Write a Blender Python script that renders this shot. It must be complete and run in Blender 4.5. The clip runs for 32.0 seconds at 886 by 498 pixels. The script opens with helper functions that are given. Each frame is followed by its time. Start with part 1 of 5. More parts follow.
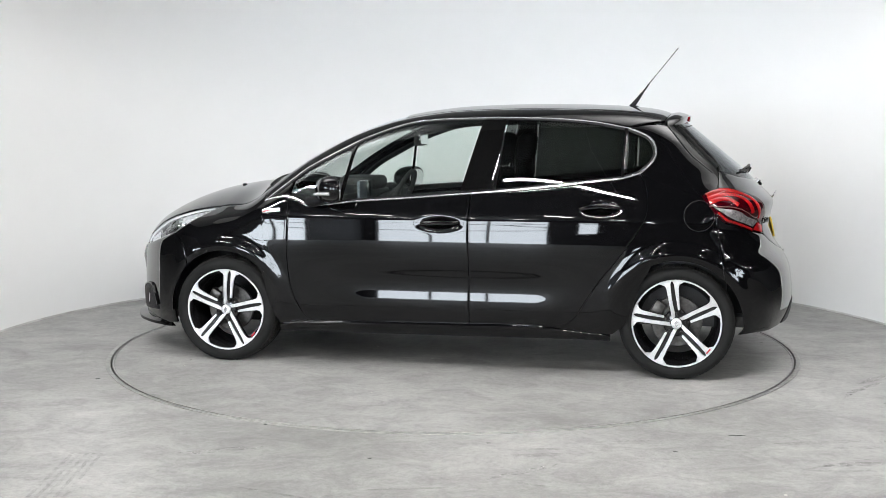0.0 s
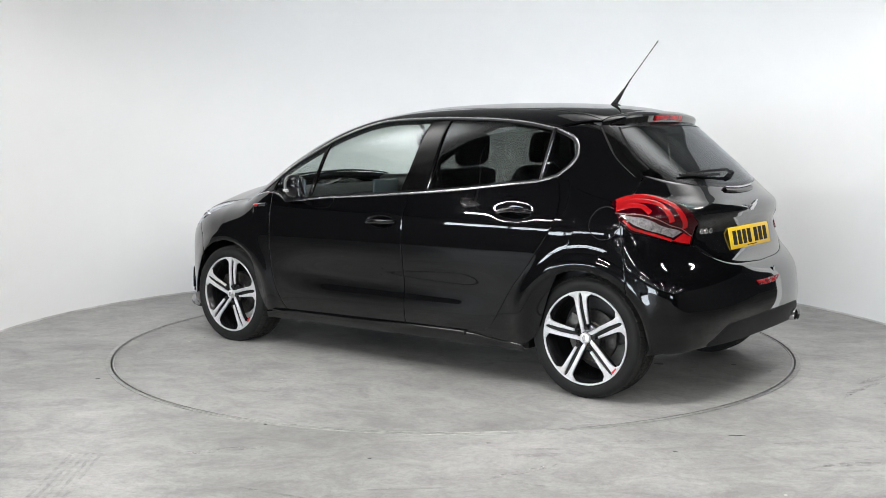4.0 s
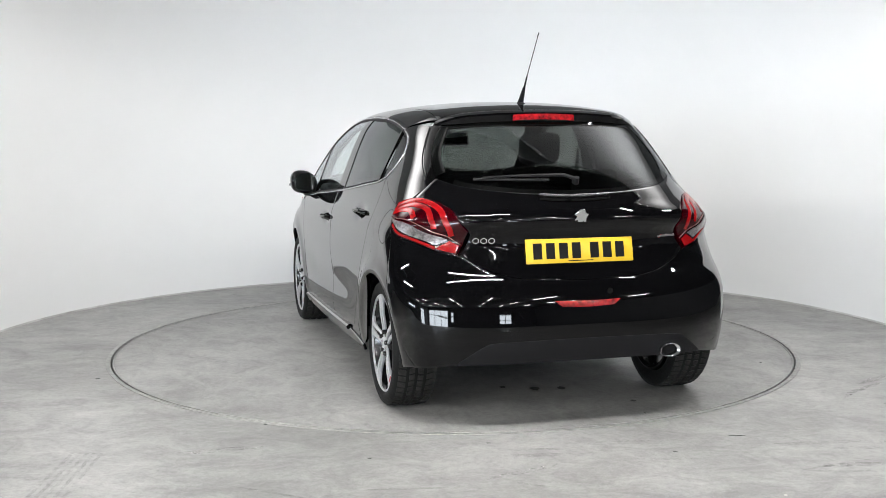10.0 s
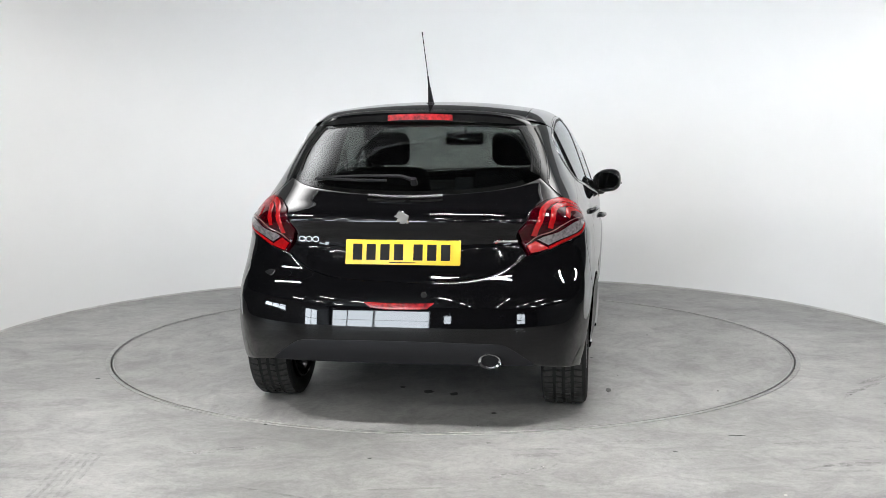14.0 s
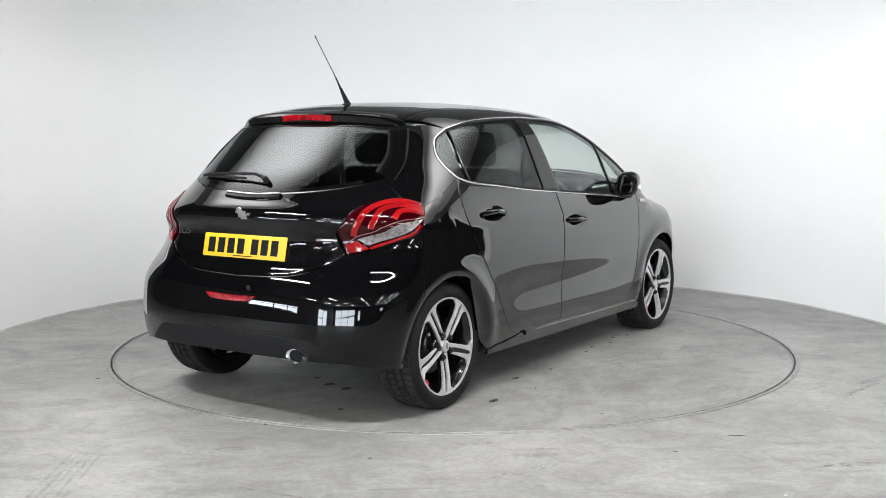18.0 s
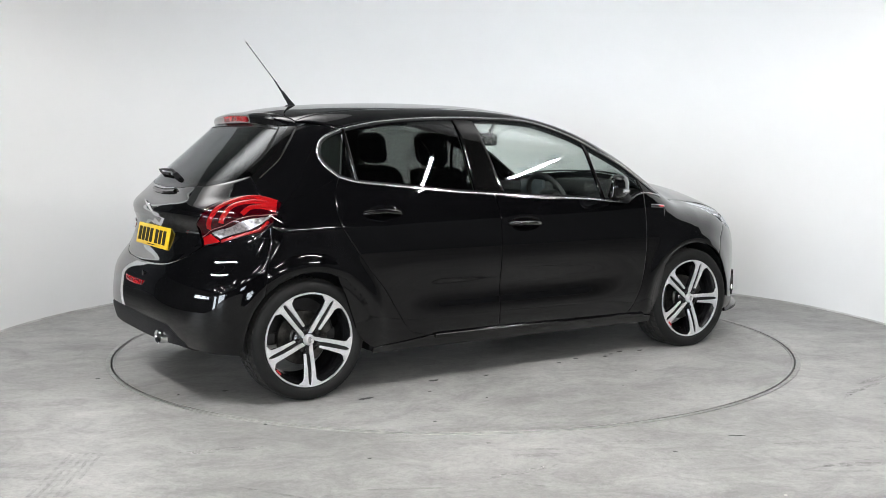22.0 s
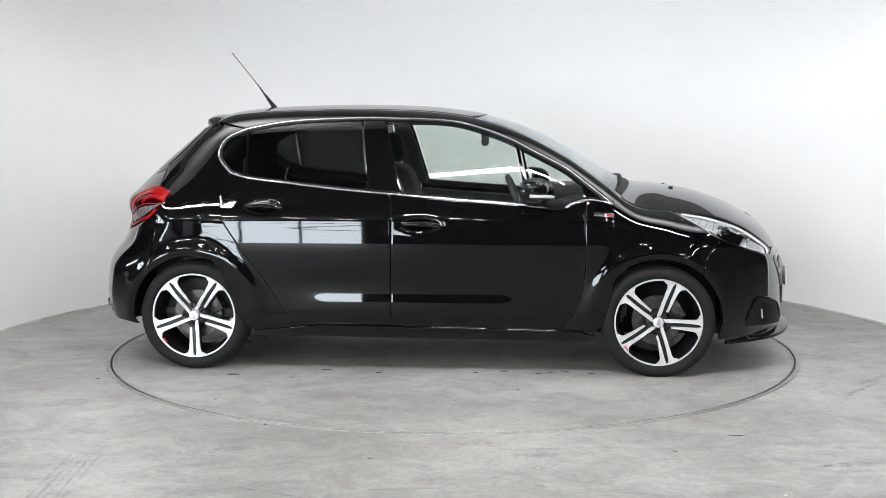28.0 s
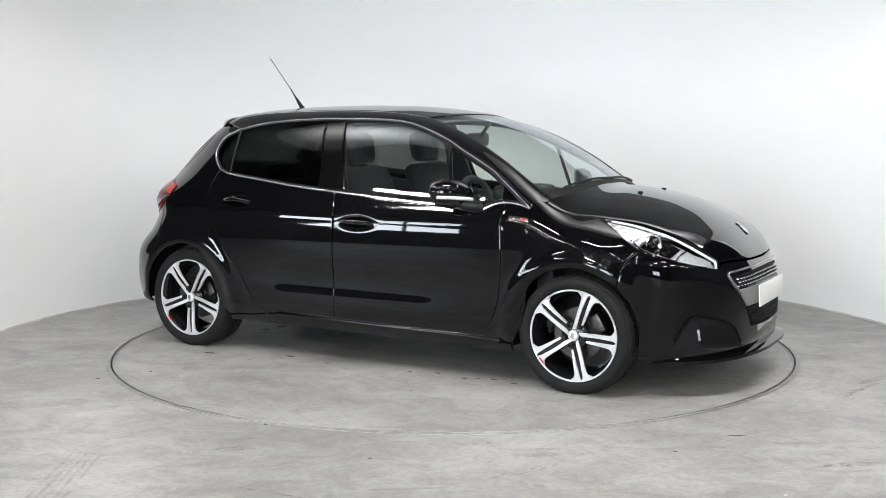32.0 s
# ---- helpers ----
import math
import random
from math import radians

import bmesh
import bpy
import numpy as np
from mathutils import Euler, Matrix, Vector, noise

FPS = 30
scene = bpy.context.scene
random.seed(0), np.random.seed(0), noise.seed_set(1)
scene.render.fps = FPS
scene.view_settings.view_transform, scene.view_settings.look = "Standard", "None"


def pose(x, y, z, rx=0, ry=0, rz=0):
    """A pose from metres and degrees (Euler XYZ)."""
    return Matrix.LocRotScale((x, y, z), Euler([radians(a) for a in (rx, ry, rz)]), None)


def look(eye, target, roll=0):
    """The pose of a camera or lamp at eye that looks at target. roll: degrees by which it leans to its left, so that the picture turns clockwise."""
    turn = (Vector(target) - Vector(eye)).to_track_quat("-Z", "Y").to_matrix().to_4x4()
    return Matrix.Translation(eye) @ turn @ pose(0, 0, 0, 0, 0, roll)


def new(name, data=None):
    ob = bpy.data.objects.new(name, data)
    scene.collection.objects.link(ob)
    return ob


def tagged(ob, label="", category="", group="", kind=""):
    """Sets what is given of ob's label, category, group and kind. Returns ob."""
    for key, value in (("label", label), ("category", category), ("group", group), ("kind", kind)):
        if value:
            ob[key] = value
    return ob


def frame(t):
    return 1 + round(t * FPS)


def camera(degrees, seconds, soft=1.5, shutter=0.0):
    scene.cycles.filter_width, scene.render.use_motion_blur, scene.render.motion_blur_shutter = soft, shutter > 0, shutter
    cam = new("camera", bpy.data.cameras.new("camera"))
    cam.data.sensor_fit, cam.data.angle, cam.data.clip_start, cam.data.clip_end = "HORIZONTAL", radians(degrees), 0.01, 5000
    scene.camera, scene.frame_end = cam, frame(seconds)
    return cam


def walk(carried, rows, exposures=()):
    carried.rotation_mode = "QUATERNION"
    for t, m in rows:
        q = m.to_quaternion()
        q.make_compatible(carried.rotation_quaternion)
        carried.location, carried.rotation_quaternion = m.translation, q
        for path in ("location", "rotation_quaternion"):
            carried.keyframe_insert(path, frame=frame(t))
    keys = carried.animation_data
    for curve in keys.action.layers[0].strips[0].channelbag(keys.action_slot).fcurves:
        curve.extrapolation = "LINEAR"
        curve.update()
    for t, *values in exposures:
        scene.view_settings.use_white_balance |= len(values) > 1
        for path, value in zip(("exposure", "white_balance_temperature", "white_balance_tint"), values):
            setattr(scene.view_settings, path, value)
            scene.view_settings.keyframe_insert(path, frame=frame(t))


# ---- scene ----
cam = camera(44.307, 32.0, soft=0.85)
EYE = (-0.0102, -6.6832, 1.3201)
PAN, TILT = -0.0068, 0.1092
AIM = (EYE[0] + math.sin(PAN) * math.cos(TILT), EYE[1] + math.cos(PAN) * math.cos(TILT), EYE[2] - math.sin(TILT))
STAND = look(EYE, AIM, -0.15)
walk(cam, [(0.0, STAND), (32.0, STAND)], exposures=[(0.0, -0.03), (32.0, -0.03)])

# ---- light ----
world = bpy.data.worlds.new("hall_air")
scene.world = world
world.use_nodes = True
world.node_tree.nodes["Background"].inputs[0].default_value = (0.02, 0.022, 0.025, 1)
world.node_tree.nodes["Background"].inputs[1].default_value = 0.3


# ---- materials ----
def mat(name, colour, rough=0.5, metal=0.0, spec=0.5, coat=0.0, glow=0.0, trans=0.0, ior=1.5):
    m = bpy.data.materials.new(name)
    m.use_nodes = True
    b = m.node_tree.nodes["Principled BSDF"]
    b.inputs["Base Color"].default_value = (*colour, 1)
    b.inputs["Roughness"].default_value = rough
    b.inputs["Metallic"].default_value = metal
    b.inputs["Specular IOR Level"].default_value = spec
    b.inputs["Coat Weight"].default_value = coat
    b.inputs["Coat Roughness"].default_value = 0.02
    b.inputs["Transmission Weight"].default_value = trans
    b.inputs["IOR"].default_value = ior
    if glow:
        b.inputs["Emission Color"].default_value = (*colour, 1)
        b.inputs["Emission Strength"].default_value = glow
    return m


def node(m, kind, **values):
    n = m.node_tree.nodes.new(kind)
    for k, v in values.items():
        n.inputs[k.replace("_", " ")].default_value = v
    return n


def link(m, a, ai, b, bi):
    m.node_tree.links.new(a.outputs[ai], b.inputs[bi])


def grain(m, scale, low, high, bump=0.0, detail=8.0, rough=None, big=None):
    """Noise colour at one or two scales, with fine relief and uneven gloss."""
    b = m.node_tree.nodes["Principled BSDF"]
    co = node(m, "ShaderNodeTexCoord")
    n1 = node(m, "ShaderNodeTexNoise", Scale=scale, Detail=detail, Roughness=0.6)
    link(m, co, "Object", n1, "Vector")
    ramp = node(m, "ShaderNodeValToRGB")
    ramp.color_ramp.elements[0].position, ramp.color_ramp.elements[1].position = 0.3, 0.7
    ramp.color_ramp.elements[0].color, ramp.color_ramp.elements[1].color = (*low, 1), (*high, 1)
    if big:
        n2 = node(m, "ShaderNodeTexNoise", Scale=big, Detail=4.0, Roughness=0.55)
        link(m, co, "Object", n2, "Vector")
        mix = node(m, "ShaderNodeMath")
        mix.operation = "MULTIPLY_ADD"
        mix.inputs[1].default_value = 0.5
        half = node(m, "ShaderNodeMath")
        half.operation = "MULTIPLY"
        half.inputs[1].default_value = 0.5
        link(m, n2, "Fac", half, 0)
        link(m, n1, "Fac", mix, 0)
        link(m, half, 0, mix, 2)
        link(m, mix, 0, ramp, "Fac")
    else:
        link(m, n1, "Fac", ramp, "Fac")
    link(m, ramp, "Color", b, "Base Color")
    if rough:
        mr = node(m, "ShaderNodeMapRange")
        mr.inputs["To Min"].default_value, mr.inputs["To Max"].default_value = rough
        link(m, n1, "Fac", mr, "Value")
        link(m, mr, "Result", b, "Roughness")
    if bump:
        bp = node(m, "ShaderNodeBump", Strength=bump, Distance=0.01)
        link(m, n1, "Fac", bp, "Height")
        link(m, bp, "Normal", b, "Normal")
    return m


def lacquer(name, colour, rough, head_on, power):
    """Dark coloured ground under a clear gloss that grows towards grazing views."""
    m = mat(name, colour, 0.5, spec=0.0)
    t = m.node_tree
    gl = t.nodes.new("ShaderNodeBsdfGlossy")
    gl.inputs["Roughness"].default_value = rough
    lw = t.nodes.new("ShaderNodeLayerWeight")
    pw = t.nodes.new("ShaderNodeMath")
    pw.operation, pw.inputs[1].default_value = "POWER", power
    fr = t.nodes.new("ShaderNodeMath")
    fr.operation, fr.inputs[1].default_value, fr.inputs[2].default_value = "MULTIPLY_ADD", 0.92, head_on
    mx = t.nodes.new("ShaderNodeMixShader")
    t.links.new(lw.outputs["Facing"], pw.inputs[0])
    t.links.new(pw.outputs[0], fr.inputs[0])
    t.links.new(fr.outputs[0], mx.inputs[0])
    t.links.new(t.nodes["Principled BSDF"].outputs[0], mx.inputs[1])
    t.links.new(gl.outputs[0], mx.inputs[2])
    t.links.new(mx.outputs[0], t.nodes["Material Output"].inputs[0])
    return m


PAINT = lacquer("black_paint", (0.0015, 0.0015, 0.0018), 0.025, 0.031, 2.4)
GLOSS = lacquer("gloss_black_plastic", (0.002, 0.002, 0.002), 0.06, 0.028, 3.6)
SATIN = mat("satin_trim", (0.6, 0.6, 0.61), 0.22, 0.8)
SILVERGREY = mat("grey_satin_plastic", (0.2, 0.2, 0.205), 0.4)
PLASTIC = grain(mat("black_plastic", (0.012, 0.012, 0.013), 0.5, spec=0.18), 260, (0.006, 0.006, 0.007), (0.010, 0.010, 0.011), 0.15)
TRIM = grain(mat("interior_plastic", (0.02, 0.02, 0.02), 0.6), 180, (0.015, 0.015, 0.016), (0.03, 0.03, 0.031), 0.2)
CLOTH = grain(mat("seat_cloth", (0.02, 0.02, 0.02), 0.9), 320, (0.01, 0.01, 0.011), (0.018, 0.018, 0.019), 0.15)
RUBBER = grain(mat("tyre_rubber", (0.02, 0.02, 0.02), 0.7, spec=0.22), 60, (0.004, 0.004, 0.004), (0.010, 0.010, 0.0098), 0.2, rough=(0.55, 0.85), big=9)
TREAD = grain(mat("dusty_tread", (0.03, 0.03, 0.03), 0.85, spec=0.15), 40, (0.014, 0.014, 0.0135), (0.042, 0.041, 0.039), 0.25, big=7)
CHROME = mat("chrome", (0.72, 0.73, 0.74), 0.08, 1.0)
ALLOY = grain(mat("machined_alloy", (0.7, 0.7, 0.71), 0.34, 0.55), 90, (0.55, 0.55, 0.56), (0.70, 0.70, 0.71), 0.03)
RIMBLACK = mat("rim_black", (0.006, 0.006, 0.0065), 0.18)
STEEL = grain(mat("brake_steel", (0.3, 0.3, 0.3), 0.4, 1.0), 40, (0.045, 0.043, 0.041), (0.11, 0.105, 0.10), 0.1)
RED = mat("red_paint", (0.5, 0.015, 0.02), 0.3)
YELLOW = mat("plate_yellow", (0.64, 0.42, 0.02), 0.35)
WHITE = mat("plate_white", (0.82, 0.82, 0.8), 0.35)
INK = mat("plate_black", (0.006, 0.006, 0.006), 0.5, spec=0.12)


def glass(name, tint, rough=0.0):
    """Thin coloured pane: clear tinted transmission under a mirror gloss."""
    m = bpy.data.materials.new(name)
    m.use_nodes = True
    t = m.node_tree
    t.nodes.clear()
    out = t.nodes.new("ShaderNodeOutputMaterial")
    tr = t.nodes.new("ShaderNodeBsdfTransparent")
    tr.inputs[0].default_value = (*tint, 1)
    gl = t.nodes.new("ShaderNodeBsdfGlossy")
    gl.inputs["Roughness"].default_value = rough
    gl.inputs["Color"].default_value = (0.95, 0.97, 1, 1)
    lw = t.nodes.new("ShaderNodeLayerWeight")
    p5 = t.nodes.new("ShaderNodeMath")
    p5.operation, p5.inputs[1].default_value = "POWER", 5.0
    fr = t.nodes.new("ShaderNodeMath")
    fr.operation, fr.inputs[1].default_value, fr.inputs[2].default_value = "MULTIPLY_ADD", 0.9, 0.035
    t.links.new(lw.outputs["Facing"], p5.inputs[0])
    t.links.new(p5.outputs[0], fr.inputs[0])
    mx = t.nodes.new("ShaderNodeMixShader")
    t.links.new(fr.outputs[0], mx.inputs[0])
    t.links.new(tr.outputs[0], mx.inputs[1])
    t.links.new(gl.outputs[0], mx.inputs[2])
    t.links.new(mx.outputs[0], out.inputs[0])
    return m


CLEAR = glass("window_glass", (0.915, 0.945, 0.93))
PRIVACY = glass("privacy_glass", (0.36, 0.375, 0.365))
LENS = glass("lamp_lens", (0.96, 0.965, 0.97))
DARKRED = mat("dark_red_lens", (0.022, 0.0, 0.001), 0.05, spec=0.3)
LED = mat("red_light_guide", (0.21, 0.003, 0.004), 0.12)


# ---- mesh helpers ----
def part(name, bm, material, parent, label="", smooth=True):
    """Links a bmesh, or (verts, faces), as one mesh under a thing or a part."""
    me = bpy.data.meshes.new(name)
    if isinstance(bm, tuple):
        me.from_pydata([tuple(map(float, v)) for v in bm[0]], [], bm[1])
    else:
        bm.to_mesh(me)
        bm.free()
    me.materials.append(material)
    if smooth:
        me.polygons.foreach_set("use_smooth", [True] * len(me.polygons))
        me.set_sharp_from_angle(angle=radians(34))
    me.update()
    ob = new(name, me)
    ob.parent = parent
    if label:
        tagged(ob, label)
    return ob


def box(x0, x1, y0, y1, z0, z1, bevel=0.0, seg=2):
    bm = bmesh.new()
    bmesh.ops.create_cube(bm, size=1)
    for v in bm.verts:
        v.co = Vector(((x0 + x1) / 2 + v.co.x * (x1 - x0), (y0 + y1) / 2 + v.co.y * (y1 - y0), (z0 + z1) / 2 + v.co.z * (z1 - z0)))
    if bevel:
        bmesh.ops.bevel(bm, geom=bm.edges[:], offset=bevel, segments=seg, affect="EDGES", profile=0.5)
    return bm


def add(bm, other, m=None):
    me = bpy.data.meshes.new("tmp")
    other.to_mesh(me)
    other.free()
    if m is not None:
        me.transform(m)
    bm.from_mesh(me)
    bpy.data.meshes.remove(me)
    return bm


def lathe(profile, n=64, axis="y"):
    """Turned solid from (radius, height) pairs round an axis."""
    verts, faces, k = [], [], len(profile)
    for i in range(n):
        a = 2 * math.pi * i / n
        for r, h in profile:
            p = (r * math.cos(a), h, r * math.sin(a)) if axis == "y" else (r * math.cos(a), r * math.sin(a), h)
            verts.append(p)
    for i in range(n):
        for j in range(k - 1):
            a, b, c, d = i * k + j, i * k + j + 1, ((i + 1) % n) * k + j + 1, ((i + 1) % n) * k + j
            faces.append((a, b, c, d) if axis == "y" else (a, d, c, b))
    return verts, faces


def prism(outline, depth, bevel=0.0, seg=2):
    """Flat outline in x, z pushed through depth along y, from y=0 to y=-depth."""
    bm = bmesh.new()
    vs = [bm.verts.new((x, 0, z)) for x, z in outline]
    f = bm.faces.new(vs)
    r = bmesh.ops.extrude_face_region(bm, geom=[f])
    for v in r["geom"]:
        if isinstance(v, bmesh.types.BMVert):
            v.co.y -= depth
    bmesh.ops.recalc_face_normals(bm, faces=bm.faces[:])
    if bevel:
        es = [e for e in bm.edges if e.calc_face_angle(0) > 0.6]
        bmesh.ops.bevel(bm, geom=es, offset=bevel, segments=seg, affect="EDGES", profile=0.5)
    return bm


def tube(points, radius, n=8, caps=True, taper=None):
    """Round bar along 3D points."""
    P = np.array(points, float)
    T = np.gradient(P, axis=0)
    T /= np.linalg.norm(T, axis=1)[:, None]
    verts, faces = [], []
    ref = np.array((0.0, 0, 1)) if abs(T[0][2]) < 0.9 else np.array((1.0, 0, 0))
    for i, (p, t) in enumerate(zip(P, T)):
        a = np.cross(t, ref)
        a /= np.linalg.norm(a)
        b = np.cross(t, a)
        r = radius if taper is None else radius * (1 + (taper - 1) * i / (len(P) - 1))
        for k in range(n):
            w = 2 * math.pi * k / n
            verts.append(p + r * (a * math.cos(w) + b * math.sin(w)))
    for i in range(len(P) - 1):
        for k in range(n):
            faces.append((i * n + k, i * n + (k + 1) % n, (i + 1) * n + (k + 1) % n, (i + 1) * n + k))
    if caps:
        faces.append(tuple(range(n)))
        faces.append(tuple(range((len(P) - 1) * n, len(P) * n))[::-1])
    return verts, faces


def merge(*meshes):
    verts, faces = [], []
    for v, f in meshes:
        o = len(verts)
        verts += [tuple(p) for p in v]
        faces += [tuple(i + o for i in q) for q in f]
    return verts, faces


def hermite(xs, ys):
    """Smooth curve through few control values; returns a function."""
    xs, ys = np.array(xs, float), np.array(ys, float)
    d = np.diff(ys) / np.diff(xs)
    m = np.concatenate([[d[0]], (d[1:] * np.diff(xs)[:-1] + d[:-1] * np.diff(xs)[1:]) / (xs[2:] - xs[:-2]), [d[-1]]])
    x = np.linspace(xs[0], xs[-1], 6000)
    i = np.clip(np.searchsorted(xs, x) - 1, 0, len(xs) - 2)
    h = xs[i + 1] - xs[i]
    t = (x - xs[i]) / h
    y = (2 * t**3 - 3 * t**2 + 1) * ys[i] + (t**3 - 2 * t**2 + t) * h * m[i] + (3 * t**2 - 2 * t**3) * ys[i + 1] + (t**3 - t**2) * h * m[i + 1]
    return lambda q: np.interp(q, x, y)


def spline(pts, n=40, sharp=False):
    """n points evenly spaced on a smooth (or straight) line through pts."""
    P = np.array(pts, float)
    if len(P) > 2 and not sharp:
        E = np.vstack([2 * P[0] - P[1], P, 2 * P[-1] - P[-2]])
        out = []
        for i in range(1, len(E) - 2):
            t = np.linspace(0, 1, 24, endpoint=False)[:, None]
            a, b, c, d = E[i - 1], E[i], E[i + 1], E[i + 2]
            out.append(0.5 * (2 * b + (c - a) * t + (2 * a - 5 * b + 4 * c - d) * t**2 + (3 * b - a - 3 * c + d) * t**3))
        P = np.vstack(out + [P[-1:]])
    L = np.concatenate([[0], np.cumsum(np.linalg.norm(np.diff(P, axis=0), axis=1))])
    s = np.linspace(0, L[-1], n)
    return np.stack([np.interp(s, L, P[:, k]) for k in range(P.shape[1])], 1)
# ---- car shape: one smooth closed form, from which every panel is cut ----
# x forward, y to the car's left, z up; metres, from the turntable's axis
AXF, AXR, WHEEL_Z, TYRE_R = 1.178, -1.360, 0.301, 0.303
top_z = hermite([-1.60, -1.53, -1.35, -1.10, -0.70, -0.35, 0.0, 0.25, 0.45, 0.68, 0.90, 1.06, 1.25, 1.50, 1.70, 1.85, 1.95, 2.05],
                [1.380, 1.393, 1.421, 1.452, 1.470, 1.469, 1.449, 1.408, 1.346, 1.236, 1.107, 1.023, 0.999, 0.946, 0.862, 0.757, 0.64, 0.50])
nose_x = hermite([0.05, 0.14, 0.20, 0.35, 0.50, 0.60, 0.68, 0.76, 0.84, 1.0, 1.5], [1.88, 1.925, 1.945, 1.950, 1.948, 1.945, 1.935, 1.912, 1.89, 1.85, 1.8])
tail_x = hermite([0.05, 0.14, 0.22, 0.36, 0.50, 0.60, 0.645, 0.70, 0.76, 0.83, 0.885, 0.93, 1.00, 1.10, 1.23, 1.36, 1.5],
                 [-1.86, -1.905, -1.940, -1.983, -1.981, -1.958, -1.932, -1.892, -1.868, -1.852, -1.870, -1.874, -1.812, -1.711, -1.557, -1.40, -1.235])
side_y = hermite([0.05, 0.14, 0.20, 0.26, 0.34, 0.40, 0.47, 0.56, 0.66, 0.74, 0.80, 0.855, 0.875, 0.92, 0.97, 1.10, 1.25, 1.38, 1.50],
                 [0.760, 0.800, 0.818, 0.831, 0.841, 0.845, 0.849, 0.854, 0.858, 0.856, 0.852, 0.846, 0.840, 0.824, 0.807, 0.762, 0.708, 0.651, 0.59])


def smax(a, b, k):
    h = np.maximum(k - np.abs(a - b), 0) / k
    return np.maximum(a, b) + h * h * k * 0.25


def slope(f, x):
    return np.sqrt(1 + ((f(x + 0.01) - f(x - 0.01)) / 0.02) ** 2)


def fade(t):
    """Smooth step from 0 to 1."""
    t = np.clip(t, 0, 1)
    return t * t * (3 - 2 * t)


HANDLES = ((-0.092, 0.816), (-0.955, 0.902))


def body(P):
    """Signed distance-like form of the body; negative inside."""
    x, y, z = P[:, 0], np.abs(P[:, 1]), P[:, 2]
    # plan taper
    w = side_y(z) * (1 - 0.05 * np.clip((x - 0.9) / 1.0, 0, 2) ** 2 - (0.055 + 0.03 * fade((0.5 - z) / 0.2)) * np.clip((-1.2 - x) / 0.8, 0, 2) ** 2)
    w = w - fade((z - 0.80) / 0.54) * 0.145 * np.clip((-0.35 - x) / 1.2, 0, 1.5) ** 2 - fade((z - 0.85) / 0.5) * 0.01 * np.clip((x - 0.1) / 0.9, 0, 1.5) ** 2
    # scooped door foot
    mid = fade((x + 1.0) / 0.4) * fade((0.80 - x) / 0.5)
    w = w + mid * (0.004 * np.exp(-(((z - 0.35) / 0.06) ** 2)) - 0.010 * np.exp(-(((z - 0.49) / 0.085) ** 2)))
    w = w - 0.012 * np.clip(x / 1.0, -1.4, 1.2) ** 2 * fade((1.15 - z) / 0.4)
    for ax in (AXF, AXR):
        r = np.hypot(x - ax, z - WHEEL_Z)
        w = w + 0.016 * np.exp(-((r - 0.362) / 0.05) ** 2) * fade((z - 0.1) / 0.3)
    # hollows behind the door handles
    for hx, hz in HANDLES:
        w = w - 0.013 * np.exp(-(((x - hx) / 0.085) ** 2 + ((z - hz) / 0.030) ** 2) ** 1.4)
    side = y - w
    crown = (0.057 + 0.048 * fade((x - 0.7) / 0.7)) * (y / 0.6) ** 2.2
    lid = (z - top_z(x) + crown) / slope(top_z, x)
    nose = (x - nose_x(z) + 0.36 * (y / 0.75) ** 2.8) / 1.1
    tail = (tail_x(z) + (0.13 + 0.06 * fade((z - 0.55) / 0.3) + 0.12 * fade((z - 0.86) / 0.24)) * (y / 0.72) ** 3.6 - x) / slope(tail_x, z)
    floor = 0.16 - z
    g = smax(side, lid, 0.105 - 0.015 * fade((x - 0.75) / 0.4))
    g = smax(g, nose, 0.12)
    g = smax(g, tail, 0.075)
    return np.maximum(g, floor)


def normal(P):
    e, out = 0.002, np.zeros_like(P)
    for k in range(3):
        d = np.zeros(3)
        d[k] = e
        out[:, k] = body(P + d) - body(P - d)
    return out / (2 * e)


def snap(P, turns=7):
    """Draw points onto the body's surface."""
    P = np.array(P, float)
    for _ in range(turns):
        g, n = body(P), normal(P)
        step = np.clip(0.9 * g / np.maximum((n * n).sum(1), 0.05), -0.03, 0.03)
        P = P - step[:, None] * n
    return P


def cast(O, D, far=2.6):
    """First points of the surface met from far outside towards O along D."""
    lo, hi = np.zeros(len(O)), np.full(len(O), far)
    for _ in range(24):
        m = (lo + hi) / 2
        inside = body(O + m[:, None] * D) < 0
        lo, hi = np.where(inside, m, lo), np.where(inside, hi, m)
    return O + lo[:, None] * D


def from_side(pts, n=40, sharp=False):
    """Curve given in x, z as seen from the car's left, laid on the surface."""
    q = spline(pts, n, sharp)
    return cast(np.stack([q[:, 0], 0 * q[:, 0], q[:, 1]], 1), np.tile([0.0, 1, 0], (n, 1)), 1.0)


def from_top(pts, n=40, sharp=False):
    q = spline(pts, n, sharp)
    return cast(np.stack([q[:, 0], q[:, 1], 0 * q[:, 0] + 0.5], 1), np.tile([0.0, 0, 1], (n, 1)), 1.2)


def from_front(pts, n=40, sharp=False):
    q = spline(pts, n, sharp)
    return cast(np.stack([0 * q[:, 0] + 0.9, q[:, 0], q[:, 1]], 1), np.tile([1.0, 0, 0], (n, 1)), 1.4)


def from_rear(pts, n=40, sharp=False):
    q = spline(pts, n, sharp)
    return cast(np.stack([0 * q[:, 0] - 1.2, q[:, 0], q[:, 1]], 1), np.tile([-1.0, 0, 0], (n, 1)), 1.2)


